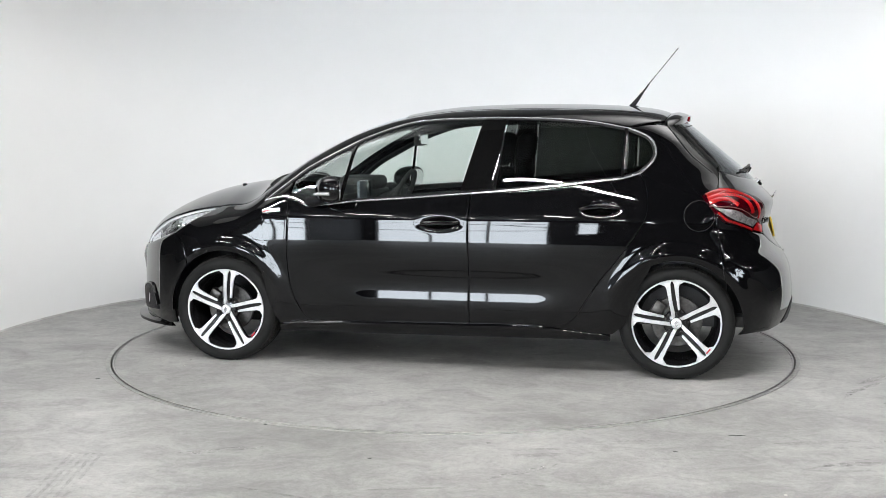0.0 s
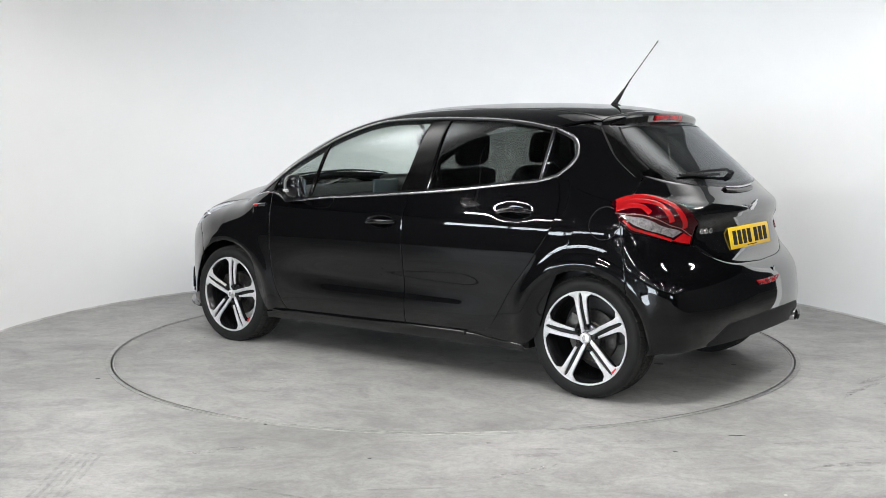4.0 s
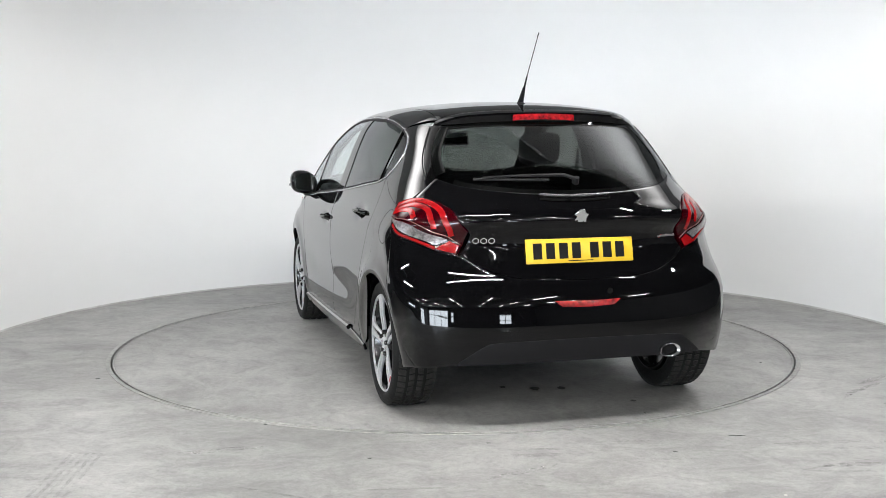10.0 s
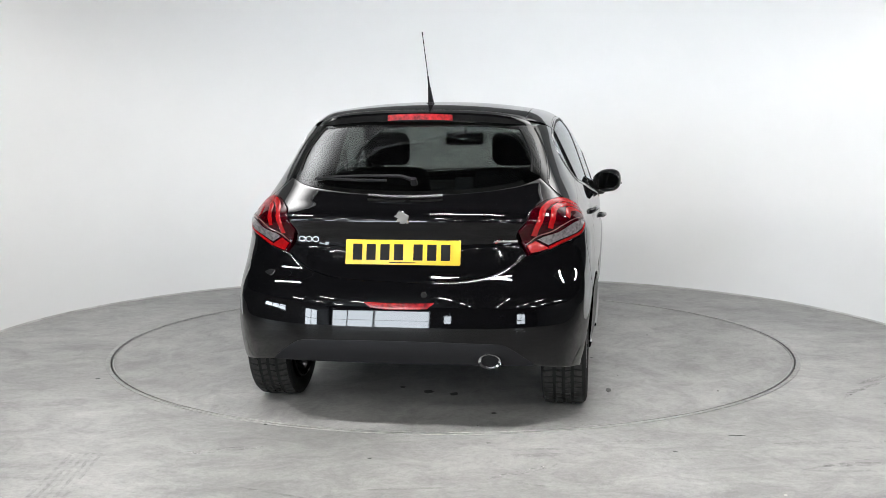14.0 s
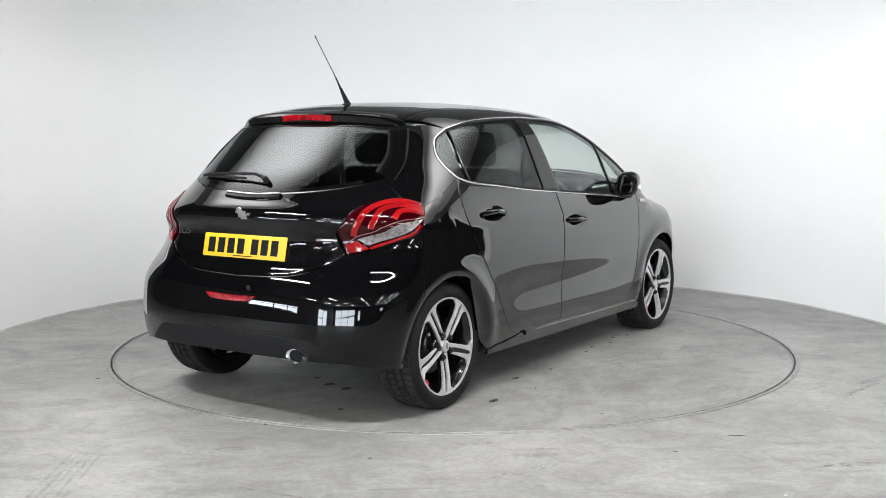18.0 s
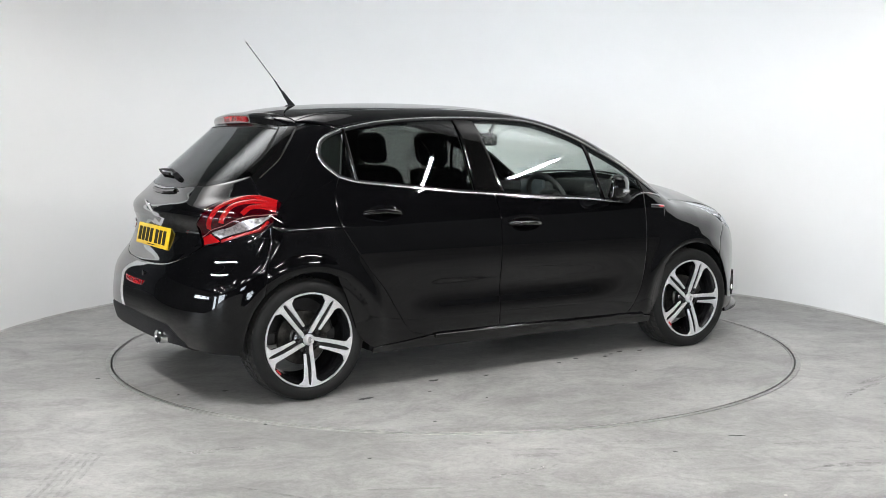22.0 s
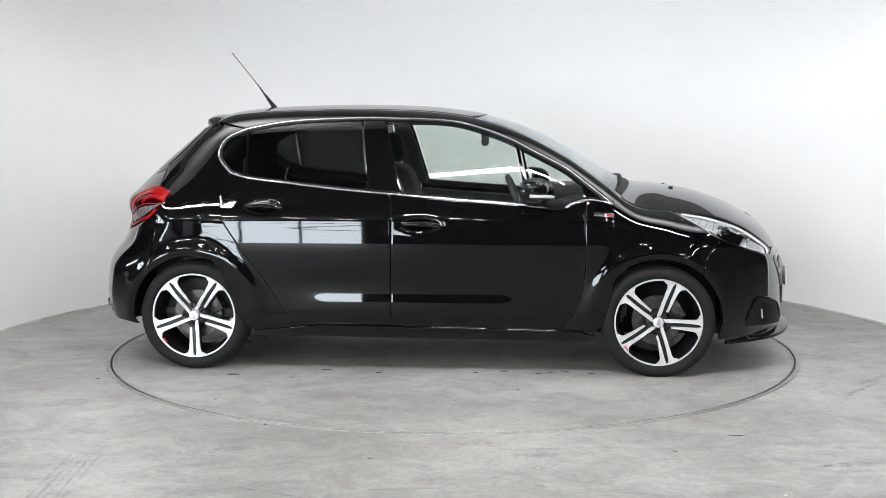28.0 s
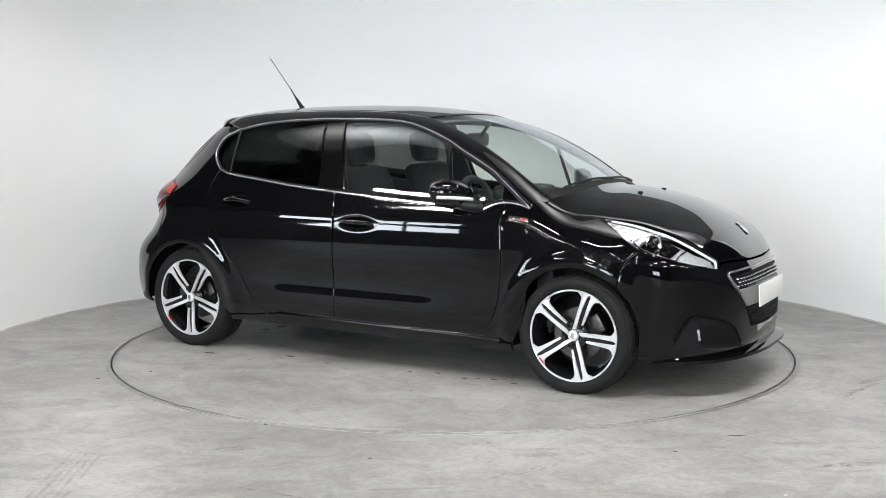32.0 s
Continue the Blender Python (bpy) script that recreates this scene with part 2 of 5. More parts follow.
def ease(n, gap, L):
    """Even steps from gap to L - gap, with a close first and last step for the rolled edge."""
    a, b = gap / L, 1 - gap / L
    s = np.linspace(a, b, n)
    e = min(0.003 / L, 0.4 * (b - a) / n)
    return np.concatenate([[a], [a + e], s[1:-1], [b - e], [b]])


def arc(c):
    return max(np.linalg.norm(np.diff(c, axis=0), axis=1).sum(), 1e-3)


def sample(c, s):
    L = np.concatenate([[0], np.cumsum(np.linalg.norm(np.diff(c, axis=0), axis=1))])
    L /= L[-1]
    return np.stack([np.interp(s, L, c[:, k]) for k in range(3)], 1)


def panel(bottom, top, left=None, right=None, nu=36, nv=16, gap=0.002, thick=0.014, lift=0.0, roll=0.0008, mirror=False, onto=True, gaps=None):
    """Curved sheet between four edge curves, laid on the body. bottom and top run the same way; left joins their starts."""
    if left is None:
        left = np.stack([bottom[0] * (1 - t) + top[0] * t for t in np.linspace(0, 1, 30)])
    if right is None:
        right = np.stack([bottom[-1] * (1 - t) + top[-1] * t for t in np.linspace(0, 1, 30)])
    gu, gv = gaps if gaps else (gap, gap)
    u = ease(nu, gu, (arc(bottom) + arc(top)) / 2)
    v = ease(nv, gv, (arc(left) + arc(right)) / 2)
    B, T, L, R = sample(bottom, u), sample(top, u), sample(left, v), sample(right, v)
    U, V = u[None, :, None], v[:, None, None]
    c00, c10, c01, c11 = bottom[0], bottom[-1], top[0], top[-1]
    G = (1 - V) * B[None] + V * T[None] + (1 - U) * L[:, None] + U * R[:, None]
    G = G - ((1 - U) * (1 - V) * c00 + U * (1 - V) * c10 + (1 - U) * V * c01 + U * V * c11)
    nV, nU = G.shape[:2]
    P = G.reshape(-1, 3)
    if onto:
        P = snap(P)
    N = normal(P)
    N /= np.linalg.norm(N, axis=1)[:, None]
    edge = np.zeros((nV, nU), bool)
    edge[0] = edge[-1] = True
    edge[:, 0] = edge[:, -1] = True
    edge = edge.reshape(-1)
    outer = P + N * lift - N * (roll * edge)[:, None]
    inner = P + N * (lift - thick)
    faces, k = [], nV * nU
    mid = (nV // 2) * nU + nU // 2
    cr = np.cross(outer[mid + 1] - outer[mid], outer[mid + nU] - outer[mid])
    flip = cr @ N[mid] < 0
    for j in range(nV - 1):
        for i in range(nU - 1):
            a, b, c, d = j * nU + i, j * nU + i + 1, (j + 1) * nU + i + 1, (j + 1) * nU + i
            faces.append((a, b, c, d))
            if thick:
                faces.append((a + k, d + k, c + k, b + k))
    if thick:
        ring = [i for i in range(nU)] + [j * nU + nU - 1 for j in range(1, nV)] + [(nV - 1) * nU + i for i in range(nU - 2, -1, -1)] + [j * nU for j in range(nV - 2, 0, -1)]
        for a, b in zip(ring, ring[1:] + ring[:1]):
            faces.append((b, a, a + k, b + k))
    verts = np.vstack([outer, inner]) if thick else outer
    if mirror:
        verts = verts * np.array([1, -1, 1])
    if flip != mirror:
        faces = [f[::-1] for f in faces]
    return [tuple(p) for p in verts], faces


def strip(curve, width, lift=0.004, depth=0.008, mirror=False, n=None):
    """Raised bead of the given width along a curve on the surface."""
    C = curve if n is None else sample(curve, np.linspace(0, 1, n))
    N = normal(C)
    N /= np.linalg.norm(N, axis=1)[:, None]
    T = np.gradient(C, axis=0)
    T /= np.linalg.norm(T, axis=1)[:, None]
    S = np.cross(N, T)
    prof = [(-0.5, -depth), (-0.5, 0.3 * lift), (-0.28, lift), (0.28, lift), (0.5, 0.3 * lift), (0.5, -depth)]
    verts, faces, k = [], [], len(prof)
    for i in range(len(C)):
        for a, h in prof:
            verts.append(C[i] + S[i] * a * width + N[i] * h)
    for i in range(len(C) - 1):
        for j in range(k):
            faces.append((i * k + j, (i + 1) * k + j, (i + 1) * k + (j + 1) % k, i * k + (j + 1) % k))
    faces.append(tuple(range(k)))
    faces.append(tuple(range((len(C) - 1) * k, len(C) * k))[::-1])
    verts = np.array(verts)
    if mirror:
        verts = verts * np.array([1, -1, 1])
    else:
        faces = [f[::-1] for f in faces]
    return [tuple(p) for p in verts], faces
# ---- room: round white wall, concrete floor, turntable, open hall behind ----
WALL_R, WALL_H, HALL = 2.997, 2.47, dict(x0=-11.0, x1=11.0, y0=-19.0, y1=4.2, z=4.1)
WALL_X, WALL_Y = -0.008, -0.005
TABLE_R = 2.03
END_E, END_W = -3.0, 174.0   # the wall's two ends, degrees round the circle

CONCRETE = mat("power_floated_concrete", (0.4, 0.4, 0.39), 0.5)
WALLPAINT = grain(mat("white_wall_paint", (0.8, 0.8, 0.79), 0.6), 3.0, (0.855, 0.86, 0.86), (0.88, 0.885, 0.885), 0.0, detail=3.0, big=0.6)
CEILPAINT = grain(mat("grey_ceiling_paint", (0.3, 0.3, 0.3), 0.7), 3.0, (0.27, 0.275, 0.28), (0.33, 0.335, 0.34), 0.0)
HALLPAINT = grain(mat("dark_hall_cladding", (0.06, 0.065, 0.07), 0.6), 2.0, (0.035, 0.037, 0.04), (0.06, 0.062, 0.066), 0.0)
ROOFSTEEL = grain(mat("hall_roof_sheet", (0.05, 0.05, 0.052), 0.6), 2.0, (0.03, 0.03, 0.032), (0.055, 0.055, 0.058), 0.0)
GROOVE = mat("groove_dark", (0.012, 0.012, 0.012), 0.8)
EDGE = grain(mat("worn_steel_edge", (0.45, 0.45, 0.44), 0.45, 0.6), 30, (0.24, 0.24, 0.235), (0.42, 0.42, 0.40), 0.05)
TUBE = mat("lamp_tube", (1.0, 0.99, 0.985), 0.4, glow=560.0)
DAY = mat("daylight_pane", (0.84, 0.92, 1.0), 0.4, glow=27.0)
HALLTUBE = mat("hall_lamp_tube", (1.0, 0.98, 0.95), 0.4, glow=200.0)


def concrete(m):
    """Cloudy grey floor: broad clouds, trowel streaks, fine speckle, dark scuffs."""
    t, b = m.node_tree, m.node_tree.nodes["Principled BSDF"]
    co = node(m, "ShaderNodeTexCoord")
    def noise_at(scale, detail, stretch=(1, 1, 1), rough=0.6, warp=0.0):
        mp = node(m, "ShaderNodeMapping")
        mp.inputs["Scale"].default_value = stretch
        link(m, co, "Object", mp, "Vector")
        n = node(m, "ShaderNodeTexNoise", Scale=scale, Detail=detail, Roughness=rough, Distortion=warp)
        link(m, mp, "Vector", n, "Vector")
        return n
    def ramp(n, p0, c0, p1, c1):
        r = node(m, "ShaderNodeValToRGB")
        e = r.color_ramp.elements
        e[0].position, e[1].position = p0, p1
        e[0].color, e[1].color = (c0, c0, c0, 1), (c1, c1, c1, 1)
        link(m, n, "Fac", r, "Fac")
        return r
    def times(a, b_):
        x = node(m, "ShaderNodeMix")
        x.data_type, x.blend_type = "RGBA", "MULTIPLY"
        x.inputs[0].default_value = 1.0
        m.node_tree.links.new(a.outputs[0] if a.bl_idname != "ShaderNodeMix" else a.outputs[2], x.inputs[6])
        m.node_tree.links.new(b_.outputs[0], x.inputs[7])
        return x
    base = ramp(noise_at(0.8, 7, (1, 1.2, 1), 0.62, 0.5), 0.36, 0.252, 0.66, 0.40)
    c = times(base, ramp(noise_at(4.2, 10, (1, 1.3, 1), 0.72, 0.9), 0.36, 0.72, 0.60, 1.0))
    c = times(c, ramp(noise_at(38.0, 6, (1, 1, 1), 0.7), 0.32, 0.80, 0.58, 1.0))
    c = times(c, ramp(noise_at(140.0, 5, (1, 1, 1), 0.7), 0.34, 0.80, 0.56, 1.0))
    c = times(c, ramp(noise_at(2.1, 12, (1, 1.8, 1), 0.78, 1.6), 0.30, 0.70, 0.42, 1.0))
    warm = node(m, "ShaderNodeMix")
    warm.data_type, warm.blend_type = "RGBA", "MULTIPLY"
    warm.inputs[0].default_value = 1.0
    warm.inputs[7].default_value = (1.13, 1.125, 1.09, 1)
    t.links.new(c.outputs[2], warm.inputs[6])
    t.links.new(warm.outputs[2], b.inputs["Base Color"])
    mr = node(m, "ShaderNodeMapRange")
    mr.inputs["To Min"].default_value, mr.inputs["To Max"].default_value = 0.38, 0.62
    link(m, noise_at(5.0, 6), "Fac", mr, "Value")
    link(m, mr, "Result", b, "Roughness")
    bp = node(m, "ShaderNodeBump", Strength=0.12, Distance=0.004)
    link(m, noise_at(60.0, 6), "Fac", bp, "Height")
    link(m, bp, "Normal", b, "Normal")
    b.inputs["Specular IOR Level"].default_value = 0.4
    return m


concrete(CONCRETE)


def ring_mesh(r0, r1, z, n=160, outer=None):
    """Flat ring; outer: corners of a rectangle to reach instead of r1."""
    verts, faces = [], []
    for i in range(n):
        a = 2 * math.pi * i / n
        c, s = math.cos(a), math.sin(a)
        if outer:
            x0, x1, y0, y1 = outer
            k = min((x1 if c > 0 else -x0) / max(abs(c), 1e-6), (y1 if s > 0 else -y0) / max(abs(s), 1e-6))
        else:
            k = r1
        verts += [(r0 * c, r0 * s, z), (k * c, k * s, z)]
    for i in range(n):
        j = (i + 1) % n
        faces.append((2 * i, 2 * i + 1, 2 * j + 1, 2 * j))
    return verts, faces


def setting(name, bm, material, label, smooth=False):
    return tagged(part(name, bm, material, None, label, smooth), kind="structure")


setting("floor", ring_mesh(TABLE_R + 0.022, 0, 0.0, 240, (HALL["x0"], HALL["x1"], HALL["y0"], HALL["y1"])), CONCRETE, "cloudy grey power-floated concrete floor with scuffs")
setting("turntable_pit", lathe([(0.0, -0.09), (TABLE_R + 0.03, -0.09), (TABLE_R + 0.03, -0.004)], 160, "z"), GROOVE, "dark pit under the turntable's edge")
setting("turntable_frame", lathe([(TABLE_R + 0.010, -0.06), (TABLE_R + 0.010, 0.0015), (TABLE_R + 0.013, 0.003), (TABLE_R + 0.034, 0.003), (TABLE_R + 0.036, 0.0)], 240, "z"), EDGE, "thin worn steel ring let into the floor", True)

turntable = tagged(new("turntable"), "round grey concrete turntable level with the floor", "turntable")
part("disc", lathe([(0.0, 0.0), (1.0, 0.0), (TABLE_R - 0.012, 0.0), (TABLE_R - 0.010, -0.002), (TABLE_R - 0.010, -0.08), (0, -0.08)], 240, "z"), CONCRETE, turntable)
part("rim", lathe([(TABLE_R - 0.0095, -0.07), (TABLE_R - 0.0095, 0.001), (TABLE_R - 0.007, 0.002), (TABLE_R - 0.002, 0.002), (TABLE_R, 0.0), (TABLE_R, -0.07)], 240, "z"), EDGE, turntable, "worn steel edge of the disc")


def curved_wall(name, r, z0, z1, a0, a1, material, label, thick=0.12, n=120):
    verts, faces = [], []
    for i in range(n + 1):
        a = radians(a0 + (a1 - a0) * i / n)
        c, s = math.cos(a), math.sin(a)
        verts += [(WALL_X + q * c, WALL_Y + q * s, z) for q, z in ((r, z0), (r, z1), (r + thick, z1), (r + thick, z0))]
    for i in range(n):
        for j in range(4):
            faces.append((4 * i + j, 4 * i + (j + 1) % 4, 4 * i + 4 + (j + 1) % 4, 4 * i + 4 + j))
    faces += [(3, 2, 1, 0), (4 * n, 4 * n + 1, 4 * n + 2, 4 * n + 3)]
    return setting(name, (verts, faces), material, label, True)


curved_wall("wall_round", WALL_R, 0.0, WALL_H, END_E, END_W, WALLPAINT, "smooth white curved studio wall")
curved_wall("trim", WALL_R + 0.008, WALL_H, WALL_H + 0.018, END_E, END_W, EDGE, "thin shadow line along the top of the wall")

SCUFFED = grain(mat("scuffed_wall_foot", (0.5, 0.5, 0.48), 0.7), 5.0, (0.30, 0.295, 0.28), (0.82, 0.82, 0.81), 0.0, big=1.5)
curved_wall("baseboard", WALL_R - 0.004, 0.0, 0.011, END_E, END_W, SCUFFED, "scuffed dirty foot of the wall", 0.02)

# flat ceiling over the round room, its straight front edge open to the hall
FRONT, CEIL = -1.25, WALL_H + 0.018
rim_a = math.asin((FRONT - WALL_Y) / (WALL_R + 0.12))
ring_pts = [(WALL_X + (WALL_R + 0.12) * math.cos(a), WALL_Y + (WALL_R + 0.12) * math.sin(a)) for a in np.linspace(rim_a, math.pi - rim_a, 97)]
cv = [(x, y, z) for z in (CEIL, CEIL + 0.1) for x, y in ring_pts]
cf = [tuple(range(97))[::-1], tuple(range(97, 194))] + [(i, (i + 1) % 97, 97 + (i + 1) % 97, 97 + i) for i in range(97)]
setting("ceiling", (cv, cf), CEILPAINT, "flat grey ceiling over the round studio")

h = HALL
setting("wall_hall_front", box(h["x0"], h["x1"], h["y1"], h["y1"] + 0.2, 0, h["z"]), HALLPAINT, "dark clad wall behind the studio")
setting("wall_hall_east", box(h["x1"], h["x1"] + 0.2, h["y0"], h["y1"], 0, h["z"]), HALLPAINT, "dark clad side wall of the hall")
setting("ceiling_hall", box(h["x0"], h["x1"], h["y0"], h["y1"], h["z"], h["z"] + 0.2), ROOFSTEEL, "dark sheet roof of the hall")


# marks on the concrete
STAIN = mat("oil_stain", (0.02, 0.019, 0.018), 0.5)
CHALK = mat("pale_speck", (0.6, 0.59, 0.56), 0.8)
SMEAR = mat("rubber_smear", (0.1, 0.1, 0.098), 0.7)
_al = node(SMEAR, "ShaderNodeTexNoise", Scale=16.0, Detail=9.0, Roughness=0.75)
_co = node(SMEAR, "ShaderNodeTexCoord")
_mr = node(SMEAR, "ShaderNodeMapRange")
_mr.inputs["From Min"].default_value, _mr.inputs["From Max"].default_value = 0.42, 0.7
_mr.inputs["To Max"].default_value = 0.3
link(SMEAR, _co, "Object", _al, "Vector")
link(SMEAR, _al, "Fac", _mr, "Value")
link(SMEAR, _mr, "Result", SMEAR.node_tree.nodes["Principled BSDF"], "Alpha")


PALE = mat("pale_smear", (0.62, 0.61, 0.59), 0.6)
_pn = node(PALE, "ShaderNodeTexNoise", Scale=22.0, Detail=9.0, Roughness=0.75)
_pc = node(PALE, "ShaderNodeTexCoord")
_pm = node(PALE, "ShaderNodeMapRange")
_pm.inputs["From Min"].default_value, _pm.inputs["From Max"].default_value = 0.45, 0.72
_pm.inputs["To Max"].default_value = 0.55
link(PALE, _pc, "Object", _pn, "Vector")
link(PALE, _pn, "Fac", _pm, "Value")
link(PALE, _pm, "Result", PALE.node_tree.nodes["Principled BSDF"], "Alpha")


def blot(x, y, rx, ry, rnd, z=0.0012):
    """Thin uneven blot lying on the floor."""
    n = 14
    pts = [(x + rx * (0.75 + 0.5 * rnd.random()) * math.cos(2 * math.pi * i / n), y + ry * (0.75 + 0.5 * rnd.random()) * math.sin(2 * math.pi * i / n)) for i in range(n)]
    return [(a, b, q) for q in (z, -0.002) for a, b in pts], [tuple(range(n))] + [((i + 1) % n, i, n + i, n + (i + 1) % n) for i in range(n)]


rnd = random.Random(5)
floor_ob = scene.objects["floor"]
for x, y, rx, ry in ((-1.123, -0.967, 0.04, 0.014), (-0.638, -0.817, 0.028, 0.012), (-0.336, -0.867, 0.016, 0.006), (0.193, -0.828, 0.012, 0.01), (0.346, -0.789, 0.016, 0.008), (0.532, -0.832, 0.014, 0.01), (0.685, -0.778, 0.02, 0.008), (0.822, -0.811, 0.024, 0.01), (0.60, -0.80, 0.012, 0.007), (-1.281, -0.066, 0.03, 0.024), (-1.311, -0.2, 0.028, 0.02), (-1.204, 0.082, 0.02, 0.014), (-1.654, -0.438, 0.014, 0.012)):
    part("oil_spot", blot(x, y, rx, ry, rnd), STAIN, turntable, "small dark oil spot", False)
for k in range(12):
    a, r = rnd.uniform(0, 6.28), 1.95 * math.sqrt(rnd.random())
    part("speck", blot(r * math.cos(a), r * math.sin(a), rnd.uniform(0.004, 0.009), rnd.uniform(0.003, 0.007), rnd), CHALK if k % 3 == 0 else STAIN, turntable, "", False)
for x, y, rx, ry in ((1.229, -2.079, 0.03, 0.006), (-0.846, -1.893, 0.009, 0.012), (-1.50, -2.90, 0.045, 0.02), (-1.90, -0.98, 0.012, 0.014)):
    part("oil_spot", blot(x, y, rx, ry, rnd), STAIN, floor_ob, "", False)
for k in range(18):
    x, y = rnd.uniform(-2.6, 2.6), rnd.uniform(-3.2, -0.6)
    if math.hypot(x, y) > TABLE_R + 0.06:
        part("speck", blot(x, y, rnd.uniform(0.004, 0.010), rnd.uniform(0.003, 0.007), rnd), CHALK if k % 4 == 0 else STAIN, floor_ob, "", False)
for k in range(5):
    x = -1.575 + 0.03 * k
    part("tyre_mark", ([(x, -2.33, 0.0011), (x + 0.016, -2.33, 0.0011), (x + 0.046 + 0.004 * k, -3.05, 0.0011), (x + 0.030 + 0.004 * k, -3.05, 0.0011)], [(3, 2, 1, 0)]), SMEAR, floor_ob, "faint dark tyre mark", False)
for k in range(6):
    x, y = rnd.uniform(0.3, 2.2), rnd.uniform(-2.6, -1.9)
    l, a = rnd.uniform(0.1, 0.35), rnd.uniform(-0.5, 0.6)
    part("scuff", blot(x, y, l * 0.5, 0.014, rnd, 0.0008), SMEAR, floor_ob, "", False)


def streak(x, y, length, width, turn, material, label=""):
    """Thin uneven streak on the floor, turned by some degrees."""
    v, f = blot(0, 0, length / 2, width / 2, rnd, 0.0009)
    c, s = math.cos(radians(turn)), math.sin(radians(turn))
    return part("scuff", ([(x + a * c - b * s, y + a * s + b * c, z) for a, b, z in v], f), material, floor_ob, label, False)


for k in range(10):
    streak(2.02 + 0.07 * k + rnd.uniform(-0.05, 0.05), -1.25 + 0.05 * k + rnd.uniform(-0.12, 0.12), rnd.uniform(0.12, 0.40), rnd.uniform(0.012, 0.05), rnd.uniform(15, 55), PALE if k % 2 else SMEAR, "faint scuffed streak")
for k in range(12):
    streak(rnd.uniform(-1.4, 1.9), rnd.uniform(-3.0, -2.15), rnd.uniform(0.10, 0.45), rnd.uniform(0.012, 0.06), rnd.uniform(-35, 35), PALE if k % 3 == 0 else SMEAR)


def wall_with_openings(name, along, at, out, lo, hi, top, holes, label):
    """Wall along x or y, pierced by openings (a, b, z0, z1); glazed with daylight panes set in frames."""
    bm = bmesh.new()
    cuts = sorted({lo, hi, *[v for hle in holes for v in hle[:2]]})
    t0, t1 = sorted((at, at + out))
    def block(a, b, z0, z1):
        if b - a > 1e-4 and z1 - z0 > 1e-4:
            add(bm, box(a, b, t0, t1, z0, z1) if along == "x" else box(t0, t1, a, b, z0, z1))
    for a, b in zip(cuts, cuts[1:]):
        inside = [hle for hle in holes if hle[0] <= a + 1e-6 and hle[1] >= b - 1e-6]
        if not inside:
            block(a, b, 0, top)
        else:
            block(a, b, 0, inside[0][2])
            block(a, b, inside[0][3], top)
    wall = setting(name, bm, HALLPAINT, label)
    for i, (a, b, z0, z1, n) in enumerate([(*hle[:4], hle[4]) for hle in holes]):
        win = setting("window_%d" % (len([o for o in scene.objects if o.name.startswith("window_")]) + 1), box(*((a, b, at + out * 0.55, at + out * 0.6) if along == "x" else (at + out * 0.55, at + out * 0.6, a, b)), z0, z1), DAY, "bright glazed opening with daylight behind")
        for k in range(n + 1):
            c = a + (b - a) * k / n
            c0, c1 = c - 0.04, c + 0.04
            part("window_frame", box(*((c0, c1, at + out * 0.3, at + out * 0.5) if along == "x" else (at + out * 0.3, at + out * 0.5, c0, c1)), z0, z1), HALLPAINT, win, "", False)
        zc = z0 + (z1 - z0) * 0.62
        part("window_frame", box(*((a, b, at + out * 0.32, at + out * 0.48) if along == "x" else (at + out * 0.32, at + out * 0.48, a, b)), zc - 0.03, zc + 0.03), HALLPAINT, win, "", False)
    return wall


wall_with_openings("wall_hall_back", "x", h["y0"], -0.25, h["x0"], h["x1"], h["z"], [(-10.6, -5.2, 0.0, 2.7, 3), (-4.4, -3.8, 1.2, 2.2, 1), (5.6, 7.6, 1.0, 2.2, 2)], "dark clad wall of the hall with glazed openings")
wall_with_openings("wall_hall_west", "y", h["x0"], -0.25, h["y0"], h["y1"], h["z"], [(-16.0, -13.0, 0.0, 2.2, 2), (-8.6, -4.4, 1.2, 1.9, 3)], "dark clad side wall with a band of windows")


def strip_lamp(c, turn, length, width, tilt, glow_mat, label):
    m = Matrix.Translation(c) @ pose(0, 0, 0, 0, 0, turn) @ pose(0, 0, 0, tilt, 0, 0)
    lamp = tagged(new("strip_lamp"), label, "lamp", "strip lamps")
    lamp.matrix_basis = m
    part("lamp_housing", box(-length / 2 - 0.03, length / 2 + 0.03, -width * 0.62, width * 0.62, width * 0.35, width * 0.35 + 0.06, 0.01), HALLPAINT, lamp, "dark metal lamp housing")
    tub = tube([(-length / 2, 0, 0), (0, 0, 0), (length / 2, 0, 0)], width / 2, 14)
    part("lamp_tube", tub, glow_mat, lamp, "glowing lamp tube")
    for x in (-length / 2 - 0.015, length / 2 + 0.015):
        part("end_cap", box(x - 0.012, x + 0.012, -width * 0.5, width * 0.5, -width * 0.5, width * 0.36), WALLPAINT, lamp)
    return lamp


